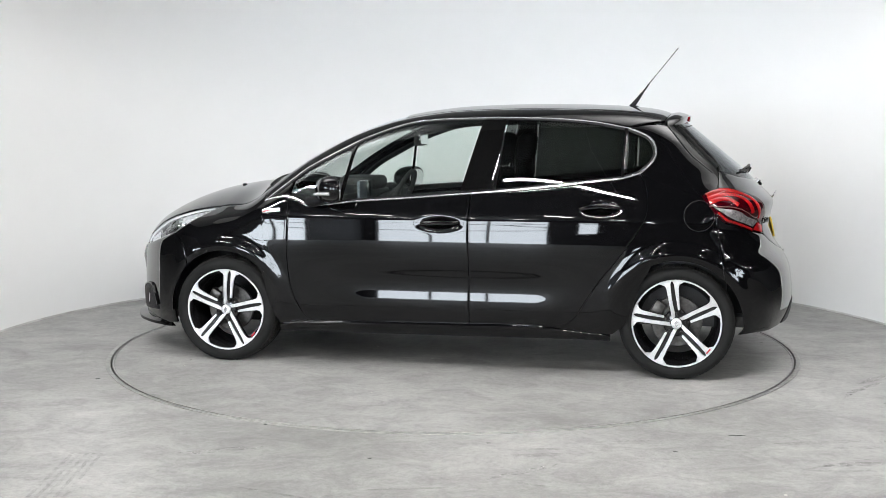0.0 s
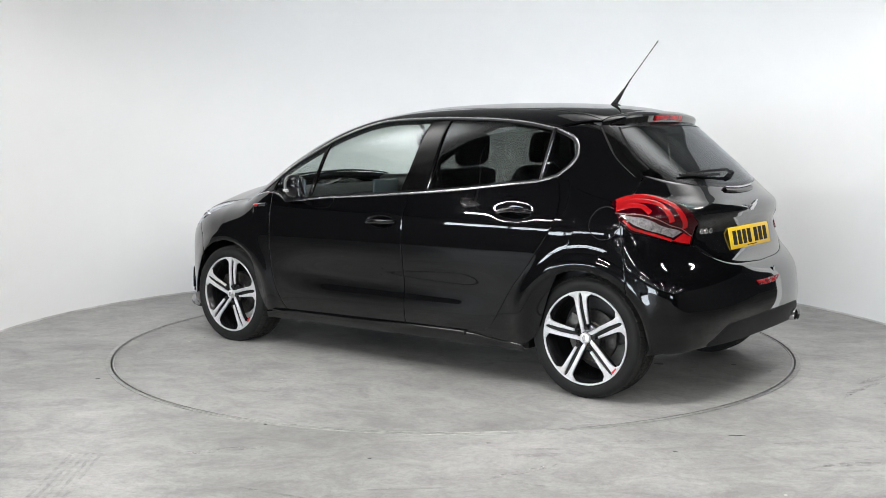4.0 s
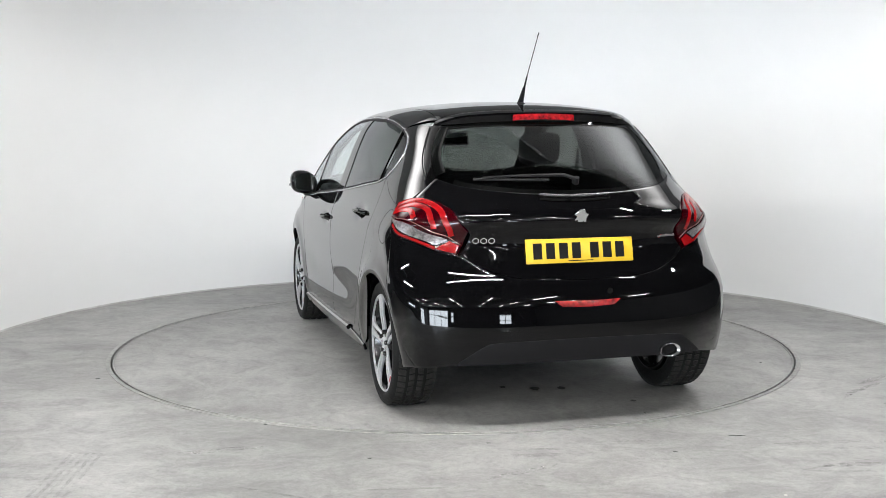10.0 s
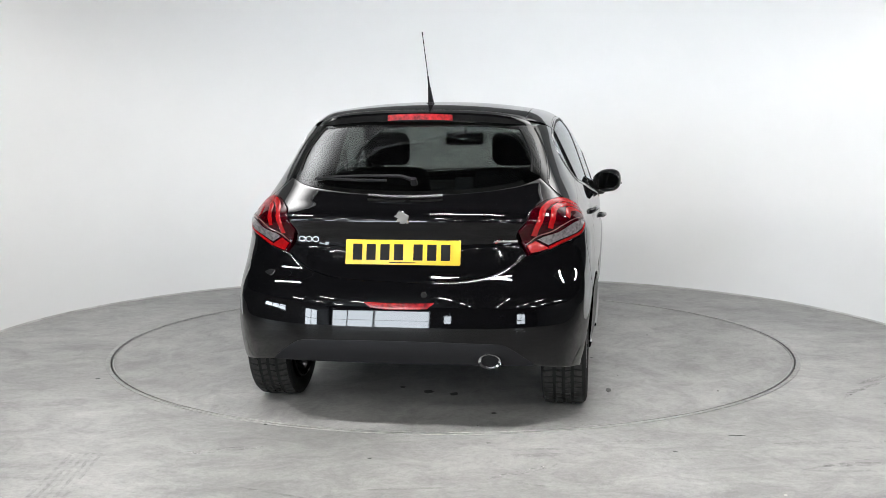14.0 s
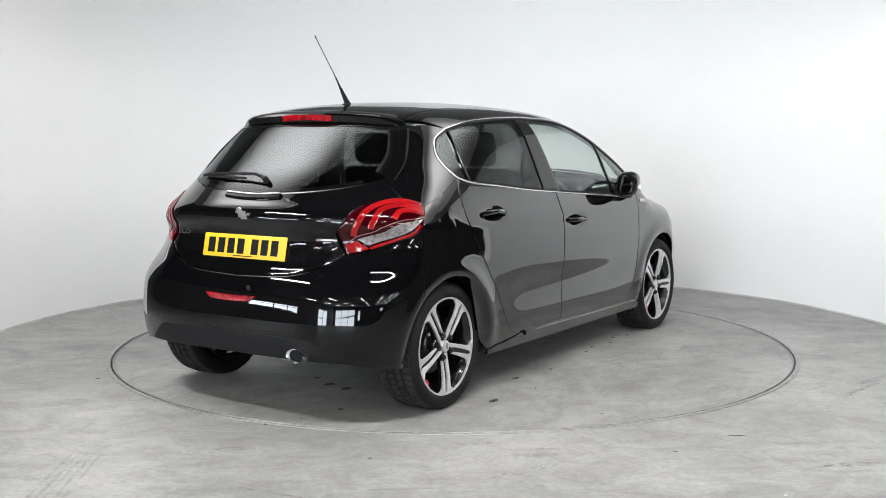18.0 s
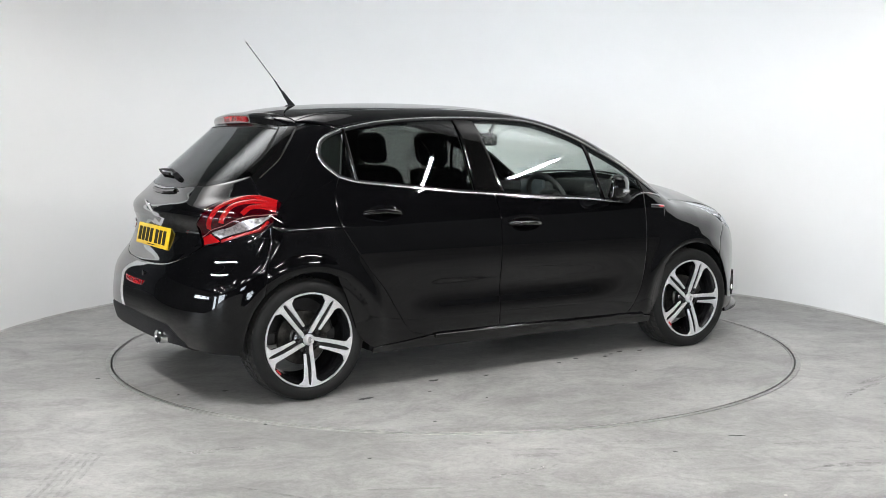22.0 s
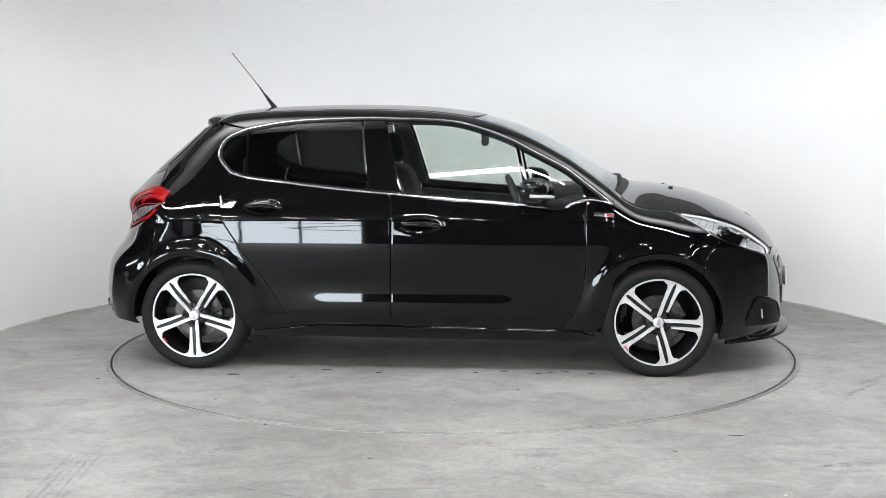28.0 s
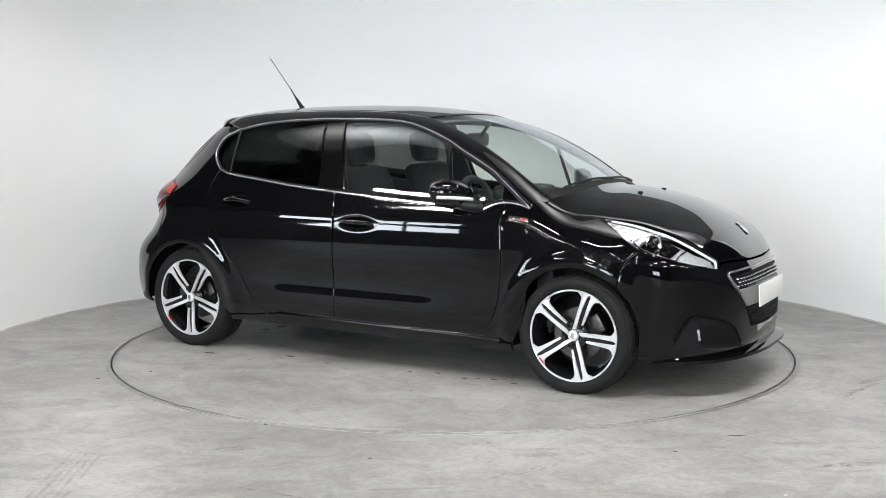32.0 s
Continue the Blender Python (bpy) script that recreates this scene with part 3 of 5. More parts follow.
def soft_panel(name, x, y, z, rx, ry, watts):
    """Large round-cornered diffuser under the ceiling, brightest in the middle."""
    m = mat("diffuser_glow", (1.0, 0.99, 0.985), 0.5, glow=1.0)
    co = node(m, "ShaderNodeTexCoord")
    mp = node(m, "ShaderNodeMapping")
    mp.inputs["Scale"].default_value = (1 / rx, 1 / ry, 1)
    gr_ = node(m, "ShaderNodeTexGradient")
    gr_.gradient_type = "SPHERICAL"
    link(m, co, "Object", mp, "Vector")
    link(m, mp, "Vector", gr_, "Vector")
    sm = node(m, "ShaderNodeMapRange")
    sm.interpolation_type = "SMOOTHSTEP"
    sm.inputs["To Min"].default_value, sm.inputs["To Max"].default_value = watts * 0.03, watts
    link(m, gr_, "Fac", sm, "Value")
    link(m, sm, "Result", m.node_tree.nodes["Principled BSDF"], "Emission Strength")
    lamp = tagged(new(name), "large white soft light panel under the studio ceiling", "lamp", "soft light panels")
    lamp.matrix_basis = pose(x, y, z)
    sup = [(math.copysign(abs(math.cos(a)) ** 0.6, math.cos(a)), math.copysign(abs(math.sin(a)) ** 0.6, math.sin(a))) for a in np.linspace(0, 2 * math.pi, 49)[:-1]]
    part("diffuser", ([(rx * a, ry * b, 0) for a, b in sup], [tuple(range(48))[::-1]]), m, lamp, "glowing white diffuser", False)
    v = [(q * rx * a, q * ry * b, zz) for q, zz in ((1.0, 0.0), (1.02, 0.0), (1.02, 0.04), (0.9, 0.04)) for a, b in sup]
    part("panel_frame", (v, [(k * 48 + i, k * 48 + (i + 1) % 48, (k + 1) * 48 + (i + 1) % 48, (k + 1) * 48 + i) for k in range(3) for i in range(48)]), WALLPAINT, lamp)
    return lamp


for sx in (-1, 1):
    soft_panel("soft_panel", sx * 1.62, -0.68, CEIL - 0.042, 1.25, 0.55, 8.4 if sx < 0 else 5.2)
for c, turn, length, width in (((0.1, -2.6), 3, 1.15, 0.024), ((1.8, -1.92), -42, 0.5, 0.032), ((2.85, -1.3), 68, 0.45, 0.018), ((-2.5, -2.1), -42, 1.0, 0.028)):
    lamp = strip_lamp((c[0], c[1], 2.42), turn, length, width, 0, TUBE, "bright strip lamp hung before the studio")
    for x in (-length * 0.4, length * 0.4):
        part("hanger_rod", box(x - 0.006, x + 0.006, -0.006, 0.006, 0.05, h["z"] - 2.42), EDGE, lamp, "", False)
for x in (-7.5, -4.5, -1.5, 1.5, 4.5, 7.5):
    for y in (-7.5, -11.0, -14.5):
        strip_lamp((x, y, h["z"] - 0.061 - 0.35 * 0.07), 90, 1.5, 0.07, 0, HALLTUBE, "strip lamp under the hall roof")
# ---- the car ----
car = tagged(new("car"), "glossy black five-door hatchback with two-tone alloy wheels", "car")
LR = ((False, "left"), (True, "right"))

# edge curves, on the car's left
BELT = [(0.93, 0.925), (0.86, 0.944), (0.795, 0.950), (0.735, 0.938), (0.63, 0.905), (0.376, 0.930), (0.07, 0.951), (-0.262, 0.978), (-0.545, 1.002), (-0.86, 1.038), (-1.05, 1.060), (-1.155, 1.088)]
DLO_BACK = [(-1.155, 1.088), (-1.218, 1.15), (-1.234, 1.21), (-1.195, 1.278), (-1.09, 1.325)]
DLO_TOP = [(0.93, 0.925), (0.755, 1.060), (0.67, 1.120), (0.49, 1.214), (0.35, 1.283), (0.147, 1.352), (-0.02, 1.376), (-0.27, 1.384), (-0.46, 1.385), (-0.72, 1.376), (-0.91, 1.358), (-1.09, 1.325)]
DOOR_F = [(0.66, 0.245), (0.71, 0.305), (0.757, 0.40), (0.783, 0.53), (0.79, 0.70), (0.785, 0.85), (0.795, 0.950)]
DOOR_M = [(-0.256, 0.262), (-0.254, 0.55), (-0.250, 0.84), (-0.262, 0.978)]
DOOR_R = [(-0.71, 0.263), (-0.815, 0.305), (-0.89, 0.415), (-0.96, 0.525), (-1.035, 0.617), (-1.124, 0.741), (-1.182, 0.834), (-1.203, 0.918), (-1.19, 1.02), (-1.155, 1.088)]
ARCH_R = 0.338


def cut(pts, a, b):
    """The stretch of a side curve between two x values."""
    q = spline(pts, 300)
    lo, hi = min(a, b), max(a, b)
    k = q[(q[:, 0] >= lo - 1e-6) & (q[:, 0] <= hi + 1e-6)]
    return k if (k[0, 0] - k[-1, 0]) * (a - b) > 0 else k[::-1]


def arch(ax, a0, a1, n=24, r=ARCH_R):
    return [(ax + r * math.cos(radians(a)), WHEEL_Z + r * math.sin(radians(a))) for a in np.linspace(a0, a1, n)]


def line(*pts, n=30):
    return spline(np.array(pts, float), n)


def on(*pts, n=40, sharp=False):
    return snap(spline(np.array(pts, float), n, sharp))


belt_front = from_side(cut(BELT, 0.795, -0.262), 60)
belt_rear = from_side(cut(BELT, -0.262, -1.155), 50)
hood_edge = from_top([(0.985, 0.715), (1.10, 0.692), (1.20, 0.666), (1.257, 0.650)], 30)
lamp_top = on((1.257, 0.650, 0.874), (1.435, 0.610, 0.856), (1.632, 0.585, 0.795), (1.752, 0.535, 0.722), (1.825, 0.484, 0.668))
lamp_low = on((1.257, 0.650, 0.874), (1.348, 0.709, 0.824), (1.444, 0.765, 0.769), (1.553, 0.745, 0.718), (1.717, 0.637, 0.663), (1.840, 0.486, 0.633))
hood_nose = from_front([(0.484, 0.655), (0.40, 0.660), (0.24, 0.655), (0.0, 0.652)], 30)
roof_edge = [(0.17, 0.490), (0.0, 0.485), (-0.40, 0.490), (-0.80, 0.500), (-1.10, 0.505), (-1.28, 0.500)]
screen_edge = [(0.985, 0.660), (0.855, 0.645), (0.727, 0.630), (0.461, 0.577), (0.30, 0.532), (0.17, 0.490)]
cowl = [(0.985, 0.660), (1.02, 0.50), (1.055, 0.28), (1.065, 0.0)]
header = [(0.17, 0.490), (0.215, 0.30), (0.235, 0.0)]
gate_edge = on((-1.55, 0.690, 1.003), (-1.548, 0.625, 1.065), (-1.43, 0.602, 1.167), (-1.36, 0.580, 1.25), (-1.28, 0.540, 1.335))


def both(c):
    """A curve that ends on the centre line, carried on to the other side."""
    return np.vstack([c, (c * np.array([1, -1, 1]))[::-1][1:]])


def mirrored(c):
    return c * np.array([1, -1, 1])


for mir, side in LR:
    part("front_door", panel(belt_front * 0 + from_side(line((0.66, 0.245), (-0.256, 0.262), n=60), 60), belt_front, from_side(DOOR_F), from_side(DOOR_M), 100, 64, mirror=mir), PAINT, car)
    part("rear_door", panel(from_side(line((-0.256, 0.262), (-0.71, 0.263))), belt_rear, from_side(DOOR_M), from_side(DOOR_R), 90, 64, mirror=mir), PAINT, car)
    low = [(0.66, 0.245), (0.75, 0.235), (0.846, 0.228)] + arch(AXF, 192.5, 48, 30)
    top = np.vstack([from_side(cut(BELT, 0.795, 0.93), 12), from_top([(0.93, 0.745), (0.985, 0.715)], 6)[1:], hood_edge[1:], lamp_low[1:17]])
    end = on(from_side([arch(AXF, 48, 48, 1)[0]] * 2, 2)[0], (1.43, 0.81, 0.66), lamp_low[16], n=20)
    part("front_wing", panel(from_side(low, 70, True), top, from_side(DOOR_F), end, 60, 26, mirror=mir), PAINT, car)
    low = [(-0.71, 0.263), (-0.85, 0.245), (-1.02, 0.232)] + arch(AXR, -12, 135, 30)
    lamp_front = on(from_side([arch(AXR, 135, 135, 1)[0]] * 2, 2)[0], (-1.575, 0.83, 0.70), (-1.541, 0.805, 0.887), (-1.475, 0.763, 0.977), n=40)
    q_top = on(from_side([(-1.155, 1.088)] * 2, 2)[0], (-1.32, 0.76, 1.02), (-1.475, 0.763, 0.977), n=30)
    q1 = panel(from_side(low, 70, True), q_top, from_side(DOOR_R), lamp_front, 60, 30, mirror=mir, roll=0.0, gap=0.001)
    lamp_crest = on((-1.475, 0.763, 0.977), (-1.515, 0.73, 0.996), (-1.55, 0.690, 1.003), n=12)
    q2 = panel(np.vstack([q_top, lamp_crest[1:]]), on(from_side([(-1.09, 1.325)] * 2, 2)[0], (-1.19, 0.575, 1.335), (-1.28, 0.540, 1.335)), from_side(DLO_BACK), gate_edge, 30, 30, mirror=mir, roll=0.0, gap=0.001)
    part("quarter_panel", merge(q1, q2), PAINT, car)
    rail_low = from_side(DLO_TOP, 90)
    rail_top = np.vstack([from_top([(0.93, 0.745), (0.985, 0.715), (0.985, 0.660)], 8, True), from_top(screen_edge, 40)[1:], from_top(roof_edge, 50)[1:]])
    part("roof_rail", panel(rail_low, rail_top, None, on(rail_low[-1], (-1.19, 0.56, 1.345), rail_top[-1]), 90, 8, mirror=mir, gap=0.001), PAINT, car)
    part("sill", panel(from_side(line((0.846, 0.185), (-1.02, 0.200))), from_side([(0.846, 0.228), (0.66, 0.245), (-0.256, 0.262), (-0.71, 0.263), (-0.85, 0.245), (-1.02, 0.232)], 60, True), None, None, 60, 8, mirror=mir, lift=0.009, roll=0.004), PAINT, car)
    # glass
    part("chrome_trim", merge(strip(from_side(BELT, 120), 0.009, mirror=mir), strip(from_side(DLO_BACK, 50), 0.010, mirror=mir), strip(from_side(DLO_TOP, 120), 0.007, mirror=mir)), SATIN, car, "bright chrome strip round the side windows")
    def pane(name, corners_low, corners_top, material, label, nu=24, lift=-0.006, left=None, right=None):
        return part(name, panel(from_side(corners_low), from_side(corners_top), left, right, nu, 14, mirror=mir, gap=0.003, thick=0.004, roll=0.0, lift=lift), material, car, label)
    pane("front_window", cut(BELT, 0.47, -0.186), cut(DLO_TOP, 0.40, -0.302), CLEAR, "clear front door window")
    pane("front_quarter_light", cut(BELT, 0.775, 0.50), cut(DLO_TOP, 0.76, 0.425), CLEAR, "small fixed front quarter light")
    pane("rear_window", cut(BELT, -0.385, -1.055), cut(DLO_TOP, -0.431, -1.09), PRIVACY, "dark-tinted rear door window")
    part("rear_quarter_light", panel(from_side(cut(BELT, -1.075, -1.155)), from_side(cut(DLO_TOP, -1.06, -1.10)), from_side(line((-1.075, 1.064), (-1.085, 1.327))), from_side(DLO_BACK), 8, 18, mirror=mir, gap=0.004, thick=0.004, roll=0, lift=-0.006), PRIVACY, car, "dark-tinted rear quarter light")
    part("door_pillar", panel(from_side(cut(BELT, -0.186, -0.385)), from_side(cut(DLO_TOP, -0.302, -0.431)), None, None, 10, 16, mirror=mir, gap=0.001, lift=-0.003), GLOSS, car, "gloss black pillar cover")
    part("window_divider", panel(from_side(cut(BELT, 0.50, 0.47)), from_side(cut(DLO_TOP, 0.425, 0.40)), None, None, 4, 14, mirror=mir, gap=0.0, lift=-0.003), GLOSS, car)
    part("corner_cover", panel(from_side(cut(BELT, 0.93, 0.775)), from_side(cut(DLO_TOP, 0.93, 0.76)), None, None, 10, 10, mirror=mir, gap=0.001, lift=-0.003), GLOSS, car)
    part("window_divider", strip(from_side(line((-1.064, 1.064), (-1.075, 1.326), n=20), 20), 0.016, 0.003, 0.006, mirror=mir), GLOSS, car)
    # lamps
    t_top = on((-1.475, 0.763, 0.977), (-1.55, 0.690, 1.003), (-1.64, 0.618, 0.993), (-1.737, 0.558, 0.944), (-1.805, 0.506, 0.872))
    t_low = on((-1.541, 0.805, 0.887), (-1.591, 0.784, 0.838), (-1.635, 0.752, 0.825), (-1.713, 0.682, 0.799), (-1.763, 0.625, 0.780), (-1.803, 0.560, 0.766))

part("bonnet", panel(both(hood_nose), both(from_top(cowl, 40)), np.vstack([lamp_top[::-1], hood_edge[::-1][1:], from_top([(0.985, 0.715), (0.985, 0.660)], 6)[1:]]), mirrored(np.vstack([lamp_top[::-1], hood_edge[::-1][1:], from_top([(0.985, 0.715), (0.985, 0.660)], 6)[1:]])), 60, 50, gap=0.003), PAINT, car)
part("windscreen", panel(both(from_top(cowl, 40)), both(from_top(header, 30)), from_top(screen_edge, 40), mirrored(from_top(screen_edge, 40)), 50, 30, thick=0.005, roll=0.0, gap=0.004, lift=-0.004), CLEAR, car)
rear_roof = [(-1.28, 0.500), (-1.30, 0.30), (-1.31, 0.0)]
part("roof", panel(both(from_top(header, 30)), both(from_top(rear_roof, 30)), from_top(roof_edge, 50), mirrored(from_top(roof_edge, 50)), 50, 50, gap=0.002), PAINT, car)
gate_top = from_rear([(0.50, 1.345), (0.40, 1.358), (0.2, 1.366), (0.0, 1.368)], 30)
glass_low = from_rear([(0.590, 1.098), (0.48, 1.062), (0.25, 1.036), (0.0, 1.028)], 30)
gate_side = on(glass_low[0], (-1.45, 0.575, 1.18), (-1.38, 0.545, 1.27), gate_top[0])
part("rear_screen", panel(both(glass_low), both(gate_top), gate_side, mirrored(gate_side), 50, 24, gap=0.0005, thick=0.005, roll=0, lift=-0.0015), PRIVACY, car, "dark-tinted rear window")
part("screen_frit", merge(strip(gate_side[2:-2], 0.10, -0.006, 0.009), strip(gate_side[2:-2], 0.10, -0.006, 0.009, mirror=True), strip(both(gate_top)[2:-2], 0.09, -0.006, 0.009), strip(both(glass_low)[3:-3], 0.05, -0.006, 0.009)), INK, car, "black printed edge of the rear window")
for mir, side in LR:
    part("screen_border", panel(gate_side, gate_edge, None, None, 30, 8, gap=0.0005, lift=-0.0015, roll=0, mirror=mir), GLOSS, car, "gloss black border of the rear window")
gate_low = from_rear([(0.550, 0.764), (0.46, 0.708), (0.30, 0.665), (0.0, 0.650)], 30)
gate_mid = np.vstack([on(gate_low[0], (-1.805, 0.506, 0.872), (-1.64, 0.618, 0.993), (-1.555, 0.686, 1.004), n=36), on((-1.555, 0.686, 1.004), glass_low[0], n=12)[1:]])
part("tailgate", panel(both(gate_low), both(glass_low), gate_mid, mirrored(gate_mid), 60, 30, gap=0.003), PAINT, car)
b_top = np.vstack([t_low, gate_low[1:]])
b_low = np.vstack([from_side(line((-1.66, 0.25), (-1.75, 0.262), n=10), 10), from_rear([(0.70, 0.27), (0.5, 0.29), (0.0, 0.295)], 30)[1:]])
arch_b = np.vstack([from_side([(-1.675, 0.25)] + arch(AXR, 185, 135, 14), 20), lamp_front[1:28], t_low[:1]])
part("rear_bumper", panel(both(b_low), both(b_top), arch_b, mirrored(arch_b), 110, 34, gap=0.002), PAINT, car)
b_top = np.vstack([lamp_low[16:], hood_nose[1:]])
b_low = np.vstack([from_side(line((1.50, 0.20), (1.58, 0.19), n=8), 8), from_front([(0.66, 0.19), (0.5, 0.19), (0.3, 0.19), (0.0, 0.19)], 30)[1:]])
arch_b = np.vstack([from_side([(1.50, 0.20)] + arch(AXF, 0, 48, 14), 20), end[1:]])
part("front_bumper", panel(both(b_low), both(b_top), arch_b, mirrored(arch_b), 110, 24, gap=0.002), PAINT, car)
# ---- car parts: wheels, cabin, lamps, fittings ----
def blend(bottom, top, uv, lift=0.0):
    """Points of the sheet between two edge curves, given in its own u, v."""
    uv = np.array(uv, float)
    B, T = sample(bottom, uv[:, 0]), sample(top, uv[:, 0])
    P = snap(B * (1 - uv[:, 1:]) + T * uv[:, 1:])
    N = normal(P)
    return P + lift * N / np.linalg.norm(N, axis=1)[:, None]


def flip_y(mesh):
    return [(v[0], -v[1], v[2]) for v in mesh[0]], [f[::-1] for f in mesh[1]]


def moved(mesh, m):
    return [tuple(m @ Vector(v)) for v in mesh[0]], mesh[1]


def as_lists(bm):
    bm.verts.ensure_lookup_table()
    out = [tuple(v.co) for v in bm.verts], [tuple(v.index for v in f.verts) for f in bm.faces]
    bm.free()
    return out


# wheels ---------------------------------------------------------------
def wheel(ax, s, turn):
    """Five double-spoke alloy wheel; local y points out of the car."""
    out, hub_z = (0.822, 0.295) if ax > 0 else (0.804, 0.301)
    m = pose(ax, s * out, hub_z, 0, 0, 0 if s > 0 else 180) @ pose(0, 0, 0, 0, turn, 0)
    barrel = lathe([(0.222, -0.012), (0.228, -0.004), (0.234, -0.004), (0.236, -0.012), (0.232, -0.02), (0.218, -0.03), (0.208, -0.06), (0.200, -0.19), (0.215, -0.2), (0.205, -0.203), (0.19, -0.19), (0.200, -0.06), (0.212, -0.03), (0.222, -0.012)], 72)
    w = part("wheel", barrel, RIMBLACK, car, "gloss black alloy wheel with machined spokes")
    w.matrix_basis = m
    sub = lambda name, mesh, material, label="": part(name, mesh, material, w, label)
    tyre = [(0.230, -0.012), (0.236, -0.001), (0.250, 0.008), (0.272, 0.009), (0.288, 0.002), (0.296, -0.009), (0.2985, -0.024), (0.2990, -0.04), (0.2990, -0.165), (0.295, -0.186), (0.285, -0.196), (0.262, -0.202), (0.235, -0.197), (0.220, -0.185)]
    t = sub("tyre", lathe(tyre, 96), RUBBER, "black low-profile tyre")
    blocks, n = [], 54
    for i in range(n):
        for y0, y1, lean in ((-0.012, -0.048, 0.5), (-0.064, -0.089, -0.3), (-0.105, -0.131, 0.3), (-0.147, -0.188, -0.5)):
            a0 = 2 * math.pi * (i + 0.08) / n
            a1 = 2 * math.pi * (i + 0.80) / n
            vs = []
            for r in (0.294, 0.3045):
                for a, y in ((a0, y0), (a1, y0), (a1 + lean * 0.05, y1), (a0 + lean * 0.05, y1)):
                    edge = 0.005 if y in (-0.012, -0.188) else 0.0
                    vs.append(((r - edge) * math.cos(a), y, (r - edge) * math.sin(a)))
            blocks.append((vs, [(4, 5, 6, 7), (0, 1, 5, 4), (1, 2, 6, 5), (2, 3, 7, 6), (3, 0, 4, 7)]))
    tagged(part("tread", merge(*blocks), TREAD, w, smooth=False), "moulded tread blocks", kind="stuff")
    sub("lip", lathe([(0.2250, -0.011), (0.2260, 0.0005), (0.2325, 0.0010), (0.2345, -0.003), (0.2335, -0.010)], 72), ALLOY, "bright machined rim lip")
    # machined faces: one broad and one slim bar to a pair, dished towards the hub
    def dish(mesh, front):
        return [(x, y + front - 0.016 * max(0.0, 1 - math.hypot(x, z) / 0.15), z) for x, y, z in mesh[0]], mesh[1]
    def bar(pts):
        q = [p for p in pts]
        bm = prism(q, 0.012, 0.0018, 1)
        bmesh.ops.triangulate(bm, faces=[f for f in bm.faces if len(f.verts) > 4])
        return as_lists(bm)
    for k in range(5):
        rot = pose(0, 0, 0, 0, 72 * k, 0)
        wide = [(0.020, 0.024), (0.0225, 0.060), (0.026, 0.100), (0.0295, 0.150), (0.033, 0.190), (0.038, 0.203), (0.064, 0.2155), (0.036, 0.2232), (0.004, 0.2262), (0.0095, 0.210), (0.0100, 0.150), (0.0075, 0.100), (0.0025, 0.058), (0.003, 0.034)]
        slim = [(-0.027, 0.070), (-0.0155, 0.068), (-0.0135, 0.110), (-0.0110, 0.150), (-0.0085, 0.210), (-0.003, 0.2262), (-0.030, 0.2240), (-0.060, 0.2168), (-0.038, 0.205), (-0.0315, 0.190), (-0.0290, 0.150), (-0.0275, 0.110)]
        sub("spoke", moved(dish(bar(wide), 0.0), rot), ALLOY, "broad machined spoke")
        sub("spoke", moved(dish(bar(slim), -0.001), rot), ALLOY, "slim machined spoke")
        back = [(0.024, 0.03), (0.031, 0.15), (0.036, 0.200), (0.036, 0.222), (-0.034, 0.222), (-0.032, 0.200), (-0.024, 0.15), (-0.024, 0.06), (-0.012, 0.03)]
        sub("spoke_web", moved(dish(as_lists(prism(back, 0.022)), -0.013), rot), RIMBLACK)
        bolt = lathe([(0.0, 0.001), (0.008, 0.001), (0.0115, -0.004), (0.0120, -0.035)], 12)
        sub("wheel_bolt", moved(bolt, rot @ pose(-0.0135, 0, 0.052)), RIMBLACK)
    sub("hub", lathe([(0.0, -0.018), (0.045, -0.018), (0.062, -0.024), (0.070, -0.034), (0.070, -0.06)], 40), RIMBLACK)
    sub("hub_cap", lathe([(0.0, 0.000), (0.018, -0.0008), (0.0255, -0.003), (0.028, -0.008), (0.028, -0.022)], 36), ALLOY, "silver hub cap")
    un = m.inverted() @ pose(ax, s * out, hub_z, 0, 0, 0 if s > 0 else 180)
    relief = [(0.0, -0.016), (0.007, -0.010), (0.011, 0.001), (0.006, 0.013), (-0.002, 0.017), (-0.010, 0.008), (-0.005, 0.002), (-0.009, -0.010)]
    bm = prism(relief, 0.002)
    bmesh.ops.triangulate(bm, faces=[f for f in bm.faces if len(f.verts) > 4])
    sub("cap_relief", moved(as_lists(bm), un @ pose(0, 0.0014, 0)), SATIN, "plain raised shape on the hub cap")
    sub("brake_disc", lathe([(0.06, -0.075), (0.07, -0.085), (0.133, -0.085), (0.135, -0.088), (0.135, -0.104), (0.06, -0.104)], 56), STEEL, "grey steel brake disc")
    cal = box(-0.05, 0.05, -0.12, -0.058, 0.085, 0.15, 0.012)
    rotc = un @ pose(0, 0, 0, 0, (60 if s > 0 else -60) * (1 if ax > 0 else 1), 0)
    sub("brake_caliper", moved(as_lists(cal), rotc), STEEL)
    tag = as_lists(box(-0.016, 0.016, -0.004, 0.003, 0.214, 0.222, 0.001))
    sub("red_mark", moved(tag, un @ pose(0, 0, 0, 0, (130 if s < 0 else -130), 0)), RED, "small red mark on the rim")
    return w


wheel(AXF, 1, -8)
wheel(AXR, 1, 7)
wheel(AXF, -1, -23)
wheel(AXR, -1, 36)

